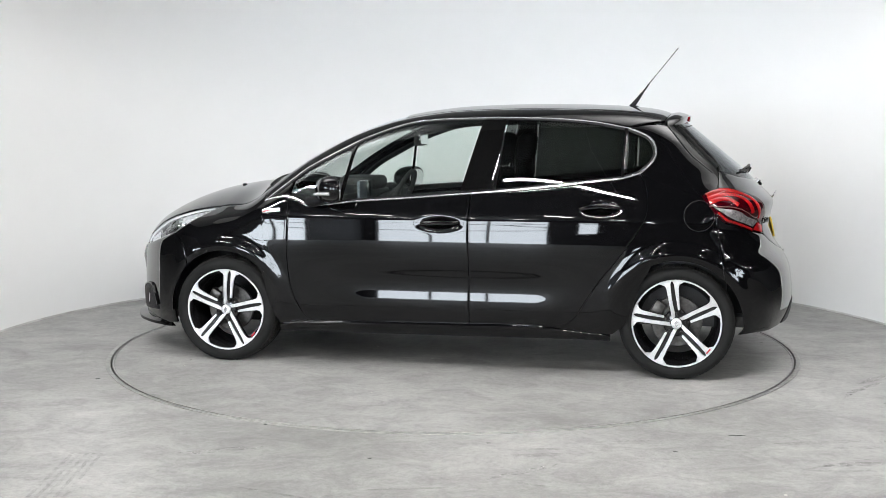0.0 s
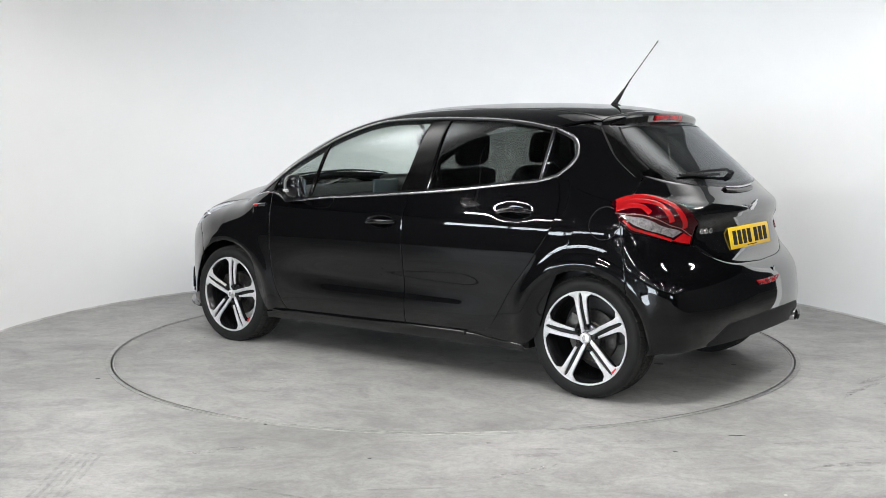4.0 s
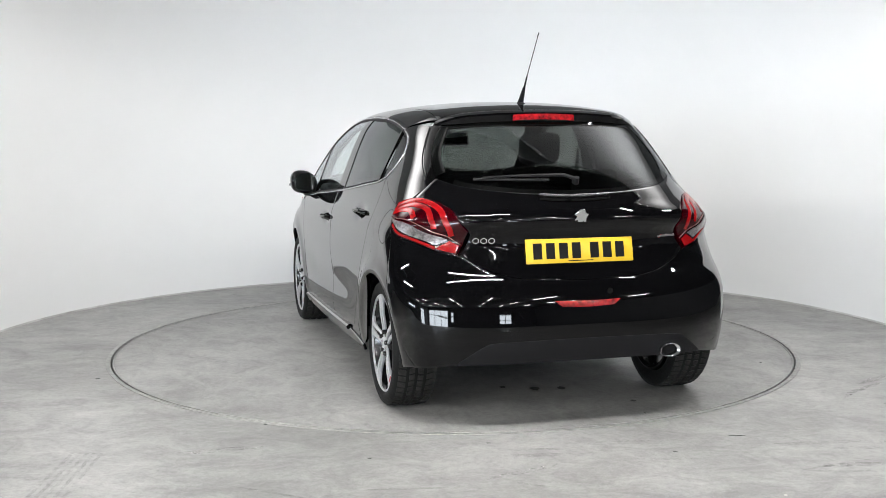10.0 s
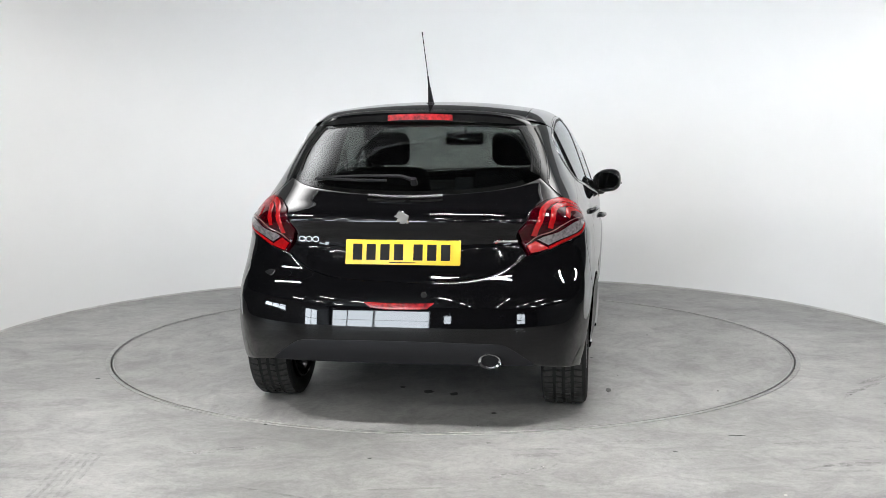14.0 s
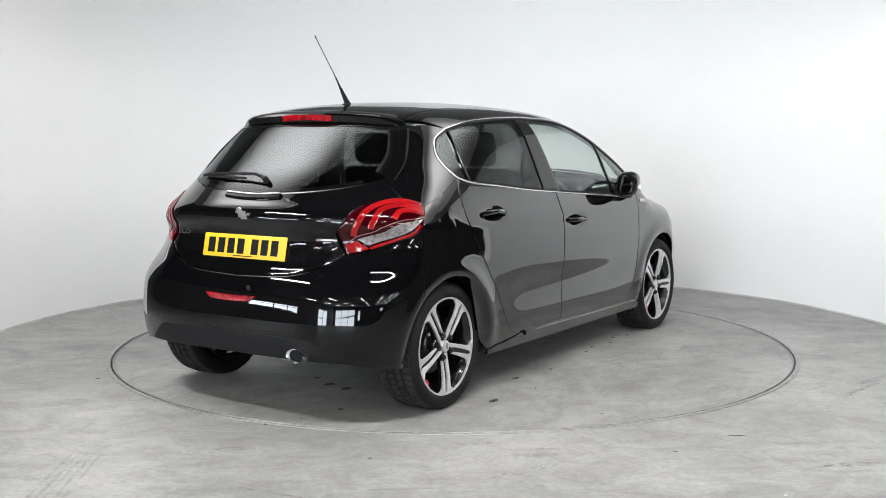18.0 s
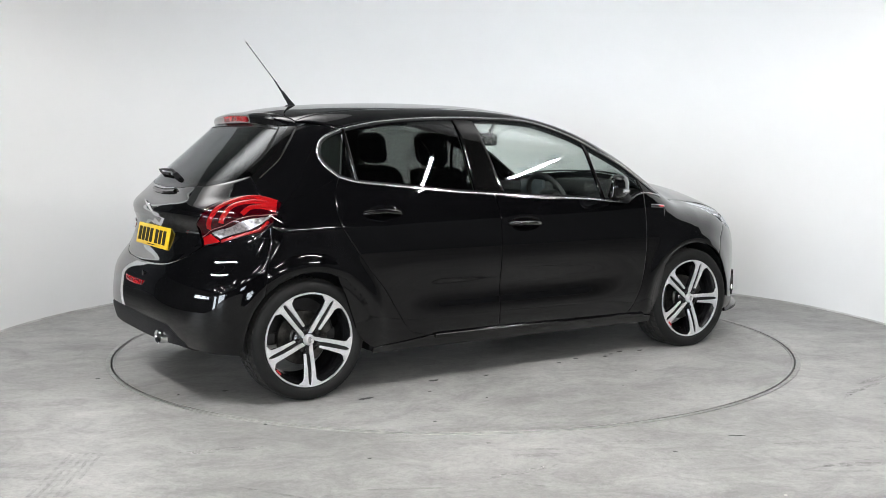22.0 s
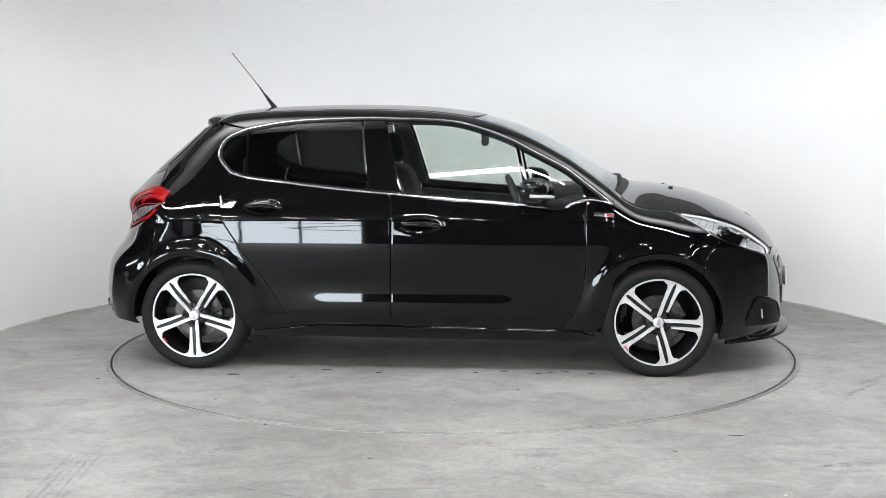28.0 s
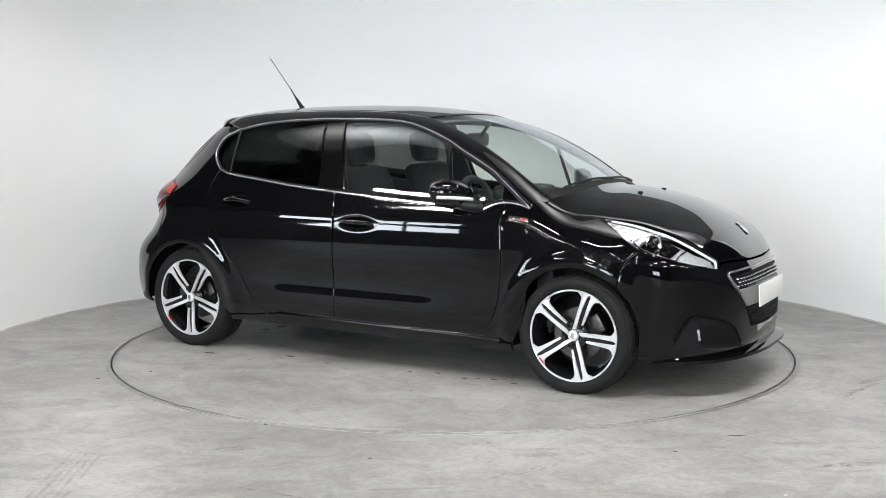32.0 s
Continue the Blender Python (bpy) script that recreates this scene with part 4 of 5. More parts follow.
# underside and wheel housings -------------------------------------------
under = bmesh.new()
add(under, box(-1.0, 1.66, -0.50, 0.50, 0.175, 0.30, 0.03))
add(under, box(-1.84, -0.98, -0.56, 0.56, 0.27, 0.36, 0.03))
add(under, box(-1.0, 0.82, -0.74, 0.74, 0.19, 0.27, 0.02))
part("underbody", under, PLASTIC, car, "black underside")
for s in (1, -1):
    for ax in (AXF, AXR):
        n, vs, fs = 40, [], []
        for i in range(n + 1):
            a = radians(-4 + 188 * i / n)
            for r, y in ((0.340, 0.80), (0.352, 0.78), (0.352, 0.56), (0.05, 0.56)):
                vs.append((ax + r * math.cos(a), s * y, WHEEL_Z + r * math.sin(a)))
        for i in range(n):
            for j in range(3):
                q = (4 * i + j, 4 * i + j + 1, 4 * i + 5 + j, 4 * i + 4 + j)
                fs.append(q if s > 0 else q[::-1])
        part("wheel_housing", (vs, fs), PLASTIC, car)
sb = part("suspension_beam", tube([(AXR + 0.04, -0.62, 0.24), (AXR + 0.04, 0.62, 0.24)], 0.045, 12), PLASTIC, car)

# cabin -------------------------------------------------------------------
LINING = grain(mat("headlining", (0.42, 0.42, 0.41), 0.9), 120, (0.36, 0.36, 0.35), (0.46, 0.46, 0.45), 0.1)
SCREEN = mat("display_glass", (0.12, 0.14, 0.16), 0.1)
MIRROR = mat("mirror_glass", (0.9, 0.9, 0.92), 0.02, 1.0)
part("headlining", panel(both(from_top(header, 30)), both(from_top(rear_roof, 30)), from_top(roof_edge, 50), mirrored(from_top(roof_edge, 50)), 24, 24, gap=0.01, lift=-0.035, thick=0.008, roll=0), LINING, car, "pale grey headlining")
for mir, side in LR:
    part("front_door_card", panel(from_side(line((0.66, 0.245), (-0.256, 0.262))), belt_front, from_side(DOOR_F), from_side(DOOR_M), 14, 10, mirror=mir, gap=0.02, lift=-0.075, thick=0.03), TRIM, car)
    part("rear_door_card", panel(from_side(line((-0.256, 0.262), (-0.71, 0.263))), belt_rear, from_side(DOOR_M), from_side(DOOR_R), 14, 10, mirror=mir, gap=0.02, lift=-0.075, thick=0.03), TRIM, car)
    part("quarter_lining", panel(on(from_side([(-1.155, 1.088)] * 2, 2)[0], (-1.32, 0.76, 1.02), (-1.54, 0.70, 1.0), n=30), on(from_side([(-1.09, 1.325)] * 2, 2)[0], (-1.19, 0.575, 1.335), (-1.28, 0.540, 1.335)), from_side(DLO_BACK), gate_edge, 10, 12, mirror=mir, gap=0.01, lift=-0.04, thick=0.02), TRIM, car)
    part("pillar_lining", panel(from_side(cut(BELT, -0.20, -0.37)), from_side(cut(DLO_TOP, -0.31, -0.42)), None, None, 6, 10, mirror=mir, gap=0.001, lift=-0.03, thick=0.02), TRIM, car)
    part("window_seal", merge(strip(from_side(BELT, 100), 0.03, -0.006, 0.02, mirror=mir), strip(from_side(DLO_TOP, 100), 0.03, -0.001, 0.03, mirror=mir), strip(from_side(DLO_BACK, 40), 0.03, -0.001, 0.03, mirror=mir)), PLASTIC, car)
tub = bmesh.new()
add(tub, box(-1.78, 1.0, -0.68, 0.68, 0.27, 0.33, 0.01))
add(tub, box(0.92, 1.02, -0.70, 0.70, 0.3, 0.92, 0.02))
add(tub, box(-1.74, -1.68, -0.46, 0.46, 0.3, 0.88, 0.02))
add(tub, box(-1.62, -0.95, -0.66, -0.54, 0.3, 0.74, 0.03))
add(tub, box(-1.62, -0.95, 0.54, 0.66, 0.3, 0.74, 0.03))
part("cabin_floor", tub, TRIM, car)
part("parcel_shelf", box(-1.70, -1.16, -0.58, 0.58, 0.955, 0.975, 0.008), TRIM, car)
dash = bmesh.new()
prof = [(0.98, 0.60), (1.02, 0.90), (0.97, 0.955), (0.86, 0.975), (0.70, 0.965), (0.62, 0.93), (0.60, 0.86), (0.66, 0.72), (0.72, 0.58)]
vs = [[dash.verts.new((x, y, z - 0.02 * abs(y) ** 2)) for x, z in prof] for y in np.linspace(-0.70, 0.70, 15)]
for a, b in zip(vs, vs[1:]):
    for i in range(len(prof)):
        dash.faces.new((a[i], a[(i + 1) % len(prof)], b[(i + 1) % len(prof)], b[i]))
dash.faces.new(vs[0][::-1])
dash.faces.new(vs[-1])
bmesh.ops.recalc_face_normals(dash, faces=dash.faces[:])
dashboard = part("dashboard", dash, TRIM, car)
part("instrument_hood", box(0.58, 0.82, -0.54, -0.20, 0.93, 1.02, 0.03, 3), TRIM, dashboard)
part("display", box(0.575, 0.60, -0.115, 0.115, 0.87, 1.005, 0.008), SCREEN, dashboard, "touch screen on the dashboard")
part("centre_console", box(-0.20, 0.70, -0.11, 0.11, 0.33, 0.56, 0.03), TRIM, car)
part("gear_lever", merge(tube([(0.32, 0, 0.55), (0.30, 0, 0.66)], 0.010), as_lists(box(0.275, 0.33, -0.02, 0.02, 0.65, 0.70, 0.015))), TRIM, car)
sw = pose(0.43, -0.37, 0.90, 0, -24, 0)
rim = [tuple(sw @ Vector((0, 0.175 * math.cos(a), 0.165 * math.sin(a)))) for a in np.linspace(0, 2 * math.pi, 41)]
steer = part("steering_wheel", tube(rim, 0.016, 10, False), TRIM, car, "small black steering wheel")
part("steering_boss", moved(as_lists(box(-0.01, 0.05, -0.075, 0.075, -0.06, 0.055, 0.02)), sw), TRIM, steer)
for d in ((0.165, 0.0), (-0.165, 0.0), (0.0, -0.155)):
    part("steering_spoke", tube([tuple(sw @ Vector((0.015, 0, 0))), tuple(sw @ Vector((0.0, d[0], d[1])))], 0.014, 8), TRIM, steer)
part("steering_column", tube([tuple(sw @ Vector((0.03, 0, 0))), (0.72, -0.37, 0.80)], 0.04, 10), TRIM, steer)
mirror_in = part("interior_mirror", box(0.20, 0.235, -0.118, 0.118, 1.222, 1.302, 0.017, 3), TRIM, car, "black interior mirror")
part("mirror_stem", tube([(0.235, 0, 1.28), (0.30, 0, 1.365)], 0.012, 8), TRIM, mirror_in)
part("mirror_pane", box(0.197, 0.2, -0.106, 0.106, 1.232, 1.292, 0.001), MIRROR, mirror_in)


def cushion(x0, x1, y0, y1, z0, z1, bev, lean=0.0):
    bm = box(x0, x1, y0, y1, z0, z1, bev, 4)
    zc = z0
    for v in bm.verts:
        v.co.x -= lean * (v.co.z - zc)
    return bm


def seat(y, dx):
    s = part("front_seat", cushion(dx - 0.28, dx + 0.22, y - 0.25, y + 0.25, 0.40, 0.56, 0.06), CLOTH, car, "black cloth front seat")
    part("seat_back", cushion(dx - 0.36, dx - 0.22, y - 0.235, y + 0.235, 0.50, 1.105, 0.069, 0.36), CLOTH, s)
    for d in (-0.045, 0.045):
        part("headrest_post", tube([(dx - 0.475, y + d, 1.03), (dx - 0.50, y + d, 1.14)], 0.006, 8), CHROME, s)
    part("headrest", cushion(dx - 0.565, dx - 0.455, y - 0.125, y + 0.125, 1.115, 1.305, 0.054, 0.15), CLOTH, s)
    part("seat_base", box(dx - 0.30, dx + 0.18, y - 0.21, y + 0.21, 0.32, 0.42, 0.02), TRIM, s)


seat(0.365, 0.15)
seat(-0.365, 0.13)
bench = part("rear_bench", cushion(-1.02, -0.55, -0.64, 0.64, 0.42, 0.58, 0.06), CLOTH, car, "black cloth rear bench")
part("bench_back", cushion(-1.06, -0.92, -0.62, 0.62, 0.50, 0.985, 0.06, 0.42), CLOTH, bench)
for y in (-0.36, 0.36):
    part("rear_headrest", cushion(-1.235, -1.145, y - 0.12, y + 0.12, 0.985, 1.115, 0.04, 0.2), CLOTH, bench)
for s in (1, -1):
    part("seat_belt", tube([(-0.33, s * 0.64, 1.20), (-0.34, s * 0.62, 1.0), (-0.33, s * 0.66, 0.6)], 0.012, 6), TRIM, car)

CLEARPAT = grain(mat("clear_lamp_pattern", (0.42, 0.42, 0.43), 0.22, 0.6), 60, (0.10, 0.09, 0.10), (0.36, 0.34, 0.34), 0.15)
BEZEL = grain(mat("lamp_bezel", (0.5, 0.5, 0.5), 0.28, 0.6), 45, (0.55, 0.56, 0.57), (0.80, 0.81, 0.82), 0.12)
FROST = mat("frosted_guide", (0.78, 0.79, 0.80), 0.2)
# lamps ---------------------------------------------------------------------
for mir, side in LR:
    fl = flip_y if mir else (lambda q: q)
    hl = part("headlamp", panel(lamp_low[1:], lamp_top[1:], None, None, 40, 12, mirror=mir, gap=0.003, thick=0.003, roll=0.002), LENS, car, "clear-lensed headlamp with dark projector")
    H = lambda pts, n=24, lift=-0.02: blend(lamp_low[1:], lamp_top[1:], spline(pts, n), lift)
    part("lamp_housing", panel(lamp_low[1:], lamp_top[1:], None, None, 40, 12, mirror=mir, gap=0.004, thick=0.006, lift=-0.045), BEZEL, hl)
    def sheet(name, low_, top_, material, lift, label=""):
        return part(name, panel(H(low_, 24, lift), H(top_, 24, lift), None, None, 22, 8, mirror=mir, gap=0.0, thick=0.004, roll=0, onto=False), material, hl, label)
    sheet("lamp_reflector", [(0.03, 0.12), (0.22, 0.10), (0.36, 0.10)], [(0.03, 0.80), (0.25, 0.80), (0.42, 0.76)], BEZEL, -0.018, "silver rear reflector")
    sheet("dark_bowl", [(0.37, 0.10), (0.48, 0.08), (0.60, 0.10)], [(0.42, 0.74), (0.55, 0.72), (0.66, 0.66)], GLOSS, -0.030, "dark projector bowl")
    sheet("lamp_reflector", [(0.62, 0.08), (0.78, 0.06), (0.93, 0.10)], [(0.68, 0.58), (0.80, 0.62), (0.92, 0.66)], BEZEL, -0.018, "bright front reflector")
    for u in (0.08, 0.14, 0.20, 0.26, 0.32):
        part("reflector_rib", strip(H([(u, 0.14), (u + 0.02, 0.45), (u + 0.04, 0.78)], 12, -0.016), 0.004, 0.002, 0.003, mirror=mir), CHROME, hl)
    part("bright_line", strip(H([(0.30, 0.16), (0.42, 0.06), (0.60, 0.05), (0.88, 0.06)], 24, -0.012), 0.008, 0.003, 0.004, mirror=mir), CHROME, hl, "chrome line along the lamp's foot")
    part("bright_line", strip(H([(0.64, 0.08), (0.66, 0.36), (0.70, 0.62)], 12, -0.014), 0.008, 0.003, 0.004, mirror=mir), CHROME, hl)
    c = blend(lamp_low[1:], lamp_top[1:], [(0.50, 0.40)])[0]
    aim = Matrix.Translation(tuple(c + np.array((-0.040, -0.012, 0.0)))) @ pose(0, 0, 0, 0, 0, 48)
    proj_ring = moved(lathe([(0.030, 0.0), (0.038, 0.004), (0.042, 0.0), (0.042, -0.03), (0.03, -0.03)], 28), aim @ pose(0, 0, 0, 0, 0, -90))
    part("projector_ring", fl(proj_ring), CHROME, hl)
    ball = bmesh.new()
    bmesh.ops.create_uvsphere(ball, u_segments=20, v_segments=12, radius=0.03)
    part("projector", fl(moved(as_lists(ball), aim)), GLOSS, hl, "dark projector lens")
    part("indicator_bulb", fl(moved(lathe([(0.0, 0.012), (0.010, 0.008), (0.013, -0.004), (0.013, -0.02)], 14), Matrix.Translation(tuple(blend(lamp_low[1:], lamp_top[1:], [(0.44, 0.40)], -0.026)[0])) @ pose(0, 0, 0, 0, 0, -42))), mat("amber_bulb", (0.75, 0.3, 0.04), 0.2), hl, "amber indicator bulb")
    part("light_guide", strip(H([(0.06, 0.90), (0.4, 0.88), (0.75, 0.86), (0.96, 0.84)], 40, -0.010), 0.014, 0.003, 0.004, mirror=mir), FROST, hl, "frosted daytime light strip")
    part("light_guide", strip(H([(0.955, 0.08), (0.955, 0.5), (0.955, 0.90)], 14, -0.009), 0.016, 0.003, 0.004, mirror=mir), FROST, hl)
    # tail lamp
    tl = part("tail_lamp", panel(t_low, t_top, None, None, 40, 16, mirror=mir, gap=0.002, thick=0.03, lift=0.003), DARKRED, car, "red tail lamp with three claw light bars")
    W = lambda pts, n=24, lift=0.0035: blend(t_low, t_top, spline(pts, n), lift)
    for pts in ([(0.05, 0.90), (0.35, 0.90), (0.60, 0.81), (0.78, 0.64), (0.85, 0.48)], [(0.04, 0.74), (0.26, 0.76), (0.45, 0.70), (0.59, 0.58), (0.63, 0.48)], [(0.03, 0.58), (0.17, 0.62), (0.31, 0.58), (0.40, 0.49)]):
        part("light_bar", strip(W(pts), 0.027, 0.002, 0.003, mirror=mir), LED, tl, "bright red claw-shaped light bar")
    part("clear_section", panel(W([(0.10, 0.28), (0.40, 0.15), (0.72, 0.11)]), W([(0.06, 0.355), (0.4, 0.36), (0.82, 0.35)]), None, None, 20, 8, mirror=mir, gap=0.0, thick=0.003, roll=0, lift=0.005, onto=False), CLEARPAT, tl, "clear silver reversing lamp section")
    part("red_section", panel(W([(0.73, 0.03), (0.97, 0.05)]), W([(0.85, 0.35), (0.97, 0.37)]), None, None, 10, 8, mirror=mir, gap=0.0, thick=0.003, roll=0, lift=0.005, onto=False), LED, tl)
    part("red_edge", strip(W([(0.10, 0.20), (0.30, 0.08), (0.72, 0.04)], 20, 0.004), 0.013, 0.002, 0.003, mirror=mir), LED, tl)
    part("lamp_divider", strip(W([(0.0, 0.40), (0.4, 0.42), (0.98, 0.42)], 24, 0.006), 0.004, 0.0015, 0.003, mirror=mir), mat("lamp_seam", (0.12, 0.06, 0.06), 0.2), tl)

# rear: spoiler, brake lamp, wiper, plate, badge ------------------------------
sp_top = both(from_top([(-1.285, 0.500), (-1.30, 0.30), (-1.31, 0.0)], 24))
sp_tip = both(spline([(-1.318, 0.532, 1.334), (-1.352, 0.485, 1.362), (-1.395, 0.40, 1.386), (-1.42, 0.20, 1.400), (-1.425, 0.0, 1.403)], 24))
sp_low = both(spline([(-1.318, 0.534, 1.326), (-1.352, 0.485, 1.333), (-1.395, 0.40, 1.345), (-1.418, 0.20, 1.357), (-1.423, 0.0, 1.359)], 24))
sp_in = both(spline([(-1.295, 0.530, 1.318), (-1.315, 0.485, 1.325), (-1.35, 0.40, 1.335), (-1.375, 0.20, 1.347), (-1.38, 0.0, 1.349)], 24))
sp_tip, sp_low, sp_in = [c + np.array((0.026, 0, 0)) for c in (sp_tip, sp_low, sp_in)]
sv, sf = [], []
rows_ = []
for t in np.linspace(0, 1, 7):
    r = sp_top * (1 - t) + sp_tip * t
    r[:, 2] += 0.010 * np.sin(np.pi * t)
    rows_.append(r)
rows_ += [sp_tip + (-0.006, 0, -0.010), sp_low, sp_in, sp_top + (0, 0, -0.03)]
k = len(rows_[0])
for r in rows_:
    sv += [tuple(p) for p in r]
for j in range(len(rows_)):
    j2 = (j + 1) % len(rows_)
    for i in range(k - 1):
        sf.append((j * k + i, j * k + i + 1, j2 * k + i + 1, j2 * k + i))
sf.append(tuple(j * k for j in range(len(rows_)))[::-1])
sf.append(tuple(j * k + k - 1 for j in range(len(rows_))))
part("rear_spoiler", (sv, sf), PAINT, car)
BR = grain(mat("brake_lens", (0.3, 0.004, 0.008), 0.08), 38, (0.045, 0.0, 0.002), (0.36, 0.006, 0.010), 0.15)
bl = [(-1.4135 + 0.1 * (0.013 - z), y, 1.383 + z - 0.006 * (y / 0.16) ** 2) for z in (-0.014, 0.014) for y in np.linspace(-0.158, 0.158, 14)]
bl = [(x - 0.001 + 0.006 * (y / 0.16) ** 2, y, z) for x, y, z in bl]
bf = [(i, i + 14, i + 15, i + 1) for i in range(13)]
bl2 = [(x + 0.02, y, z) for x, y, z in bl]
bf += [(i + 28, i + 29, i + 43, i + 42) for i in range(13)] + [(i, i + 1, i + 29, i + 28) for i in range(13)] + [(i + 14, i + 42, i + 43, i + 15) for i in range(13)] + [(0, 28, 42, 14), (13, 27, 55, 41)]
part("high_brake_lamp", (bl + bl2, bf), BR, car, "red high-level brake lamp")


def rear_at(y, z, lift=0.0):
    p = from_rear([(y, z), (y, z + 1e-4)], 2)[:1]
    n = normal(p)
    return (p + lift * n / np.linalg.norm(n))[0]


arm0, arm1 = rear_at(0.03, 1.088, 0.034), rear_at(0.40, 1.090, 0.020)
wiper = part("rear_wiper", tube([rear_at(-0.03, 1.078, 0.02), arm0, (arm0 + arm1) / 2 + (-0.008, 0, 0.003), arm1], 0.0095, 8, taper=0.45), PLASTIC, car, "black rear wiper")
part("wiper_blade", tube([rear_at(0.10, 1.082, 0.012), rear_at(0.25, 1.083, 0.012), rear_at(0.44, 1.088, 0.012)], 0.007, 6), PLASTIC, wiper)
part("wiper_cap", tube([rear_at(-0.03, 1.076, 0.0), rear_at(-0.03, 1.078, 0.032)], 0.017, 14, taper=0.7), PLASTIC, wiper)
hn = part("tailgate_handle", strip(from_rear([(-0.170, 1.012), (-0.09, 1.006), (0.0, 1.004), (0.09, 1.006), (0.170, 1.012)], 40), 0.026, 0.012, 0.004), GLOSS, car)
part("handle_chrome", strip(from_rear([(-0.168, 1.020), (0.0, 1.013), (0.168, 1.020)], 40), 0.012, 0.017, 0.0), SATIN, hn, "chrome strip of the tailgate handle")


def plate(name, c, tilt, back, colour, w, hgt, label):
    """Number plate with dark bars for its characters, standing across x."""
    m = Matrix.Translation(c) @ pose(0, 0, 0, 0, tilt, back)
    pl = part(name, moved(as_lists(box(-0.004, 0.004, -w / 2, w / 2, -hgt / 2, hgt / 2, 0.003)), m), colour, car, label)
    return pl, m


pl, pm = plate("number_plate", (-1.8695, 0.0, 0.777), 12, 0, YELLOW, 0.520, 0.111, "yellow rear number plate with black bars")
for i, y in enumerate((0.205, 0.143, 0.080, 0.018, -0.070, -0.132, -0.194)):
    part("plate_bar", moved(as_lists(box(-0.0062, -0.0035, y - 0.021, y + 0.021, -0.036, 0.036)), pm), INK, pl)
part("plate_bar", moved(as_lists(box(-0.0056, -0.0038, -0.06, 0.06, -0.048, -0.044)), pm), INK, pl)


def emblem(c, m, name="badge"):
    """Plain upright shield-like chrome shape."""
    pts = [(0.0, -0.045), (0.016, -0.04), (0.012, -0.015), (0.03, -0.03), (0.026, 0.0), (0.034, 0.022), (0.016, 0.028), (0.012, 0.044), (-0.012, 0.046), (-0.022, 0.03), (-0.036, 0.018), (-0.018, 0.008), (-0.03, -0.012), (-0.012, -0.01), (-0.016, -0.038)]
    bm = prism(pts, 0.006, 0.0015, 1)
    bmesh.ops.triangulate(bm, faces=[f for f in bm.faces if len(f.verts) > 4])
    return part(name, moved(as_lists(bm), Matrix.Translation(c) @ m), CHROME, car, "plain chrome maker's badge")


emblem(tuple(rear_at(0.0, 0.925, 0.003)), pose(0, 0, 0, 0, 0, -90) @ pose(0, 0, 0, 28, 0, 0))
for i, y in enumerate((0.475, 0.441, 0.407)):
    a = rear_at(y, 0.828, 0.004)
    part("model_badge", tube([a + 0.014 * np.array((0, math.cos(w), 0.8 * math.sin(w))) for w in np.linspace(0, 2 * math.pi, 17)], 0.0035, 6, False), CHROME, car, "chrome model badge shape")
part("trim_badge", strip(from_rear([(-0.40, 0.827), (-0.505, 0.827)], 10), 0.014, 0.004, 0.002), CHROME, car)
part("trim_badge", strip(from_rear([(-0.40, 0.827), (-0.43, 0.827)], 10), 0.018, 0.003, 0.002), RED, car, "small red badge shape")

# rear bumper fittings
part("rear_fog_lamp", panel(from_rear([(0.125, 0.541), (0.06, 0.537), (0.0, 0.536), (-0.06, 0.537), (-0.125, 0.541)], 20), from_rear([(0.158, 0.566), (0.06, 0.564), (0.0, 0.563), (-0.06, 0.564), (-0.158, 0.566)], 20), None, None, 20, 6, gap=0.0, thick=0.02, lift=0.004), BR, car, "red rear fog lamp")
part("diffuser", panel(from_rear([(0.59, 0.29), (0.3, 0.295), (0.0, 0.295), (-0.3, 0.295), (-0.59, 0.29)], 50), from_rear([(0.58, 0.305), (0.48, 0.375), (0.40, 0.392), (0.0, 0.398), (-0.40, 0.392), (-0.48, 0.375), (-0.58, 0.305)], 60), None, None, 60, 10, gap=0.0, thick=0.03, lift=0.004), PLASTIC, car, "matt black lower bumper insert")
ex = Matrix.Translation((-1.974, -0.403, 0.318)) @ pose(0, 0, 0, 0, 0, 90)
oval = lathe([(0.048, 0.012), (0.052, 0.014), (0.054, 0.008), (0.052, -0.10), (0.040, -0.10), (0.040, 0.006), (0.048, 0.012)], 36)
oval = [(x * 0.95, y, z * 0.62) for x, y, z in oval[0]], oval[1]
part("exhaust_tip", moved(oval, ex), CHROME, car, "oval chrome exhaust tip")
part("exhaust_inside", moved(([(x * 0.88, y * 0.2 - 0.05, z * 0.88) for x, y, z in oval[0]], oval[1]), ex), INK, car)
part("silencer", box(-1.80, -1.50, -0.55, -0.10, 0.255, 0.36, 0.04, 3), PLASTIC, car)
cap = rear_at(-0.11, 0.60, 0.002)
part("towing_cap", tube([cap, cap + (-0.004, 0, 0)], 0.014, 14), PAINT, car)

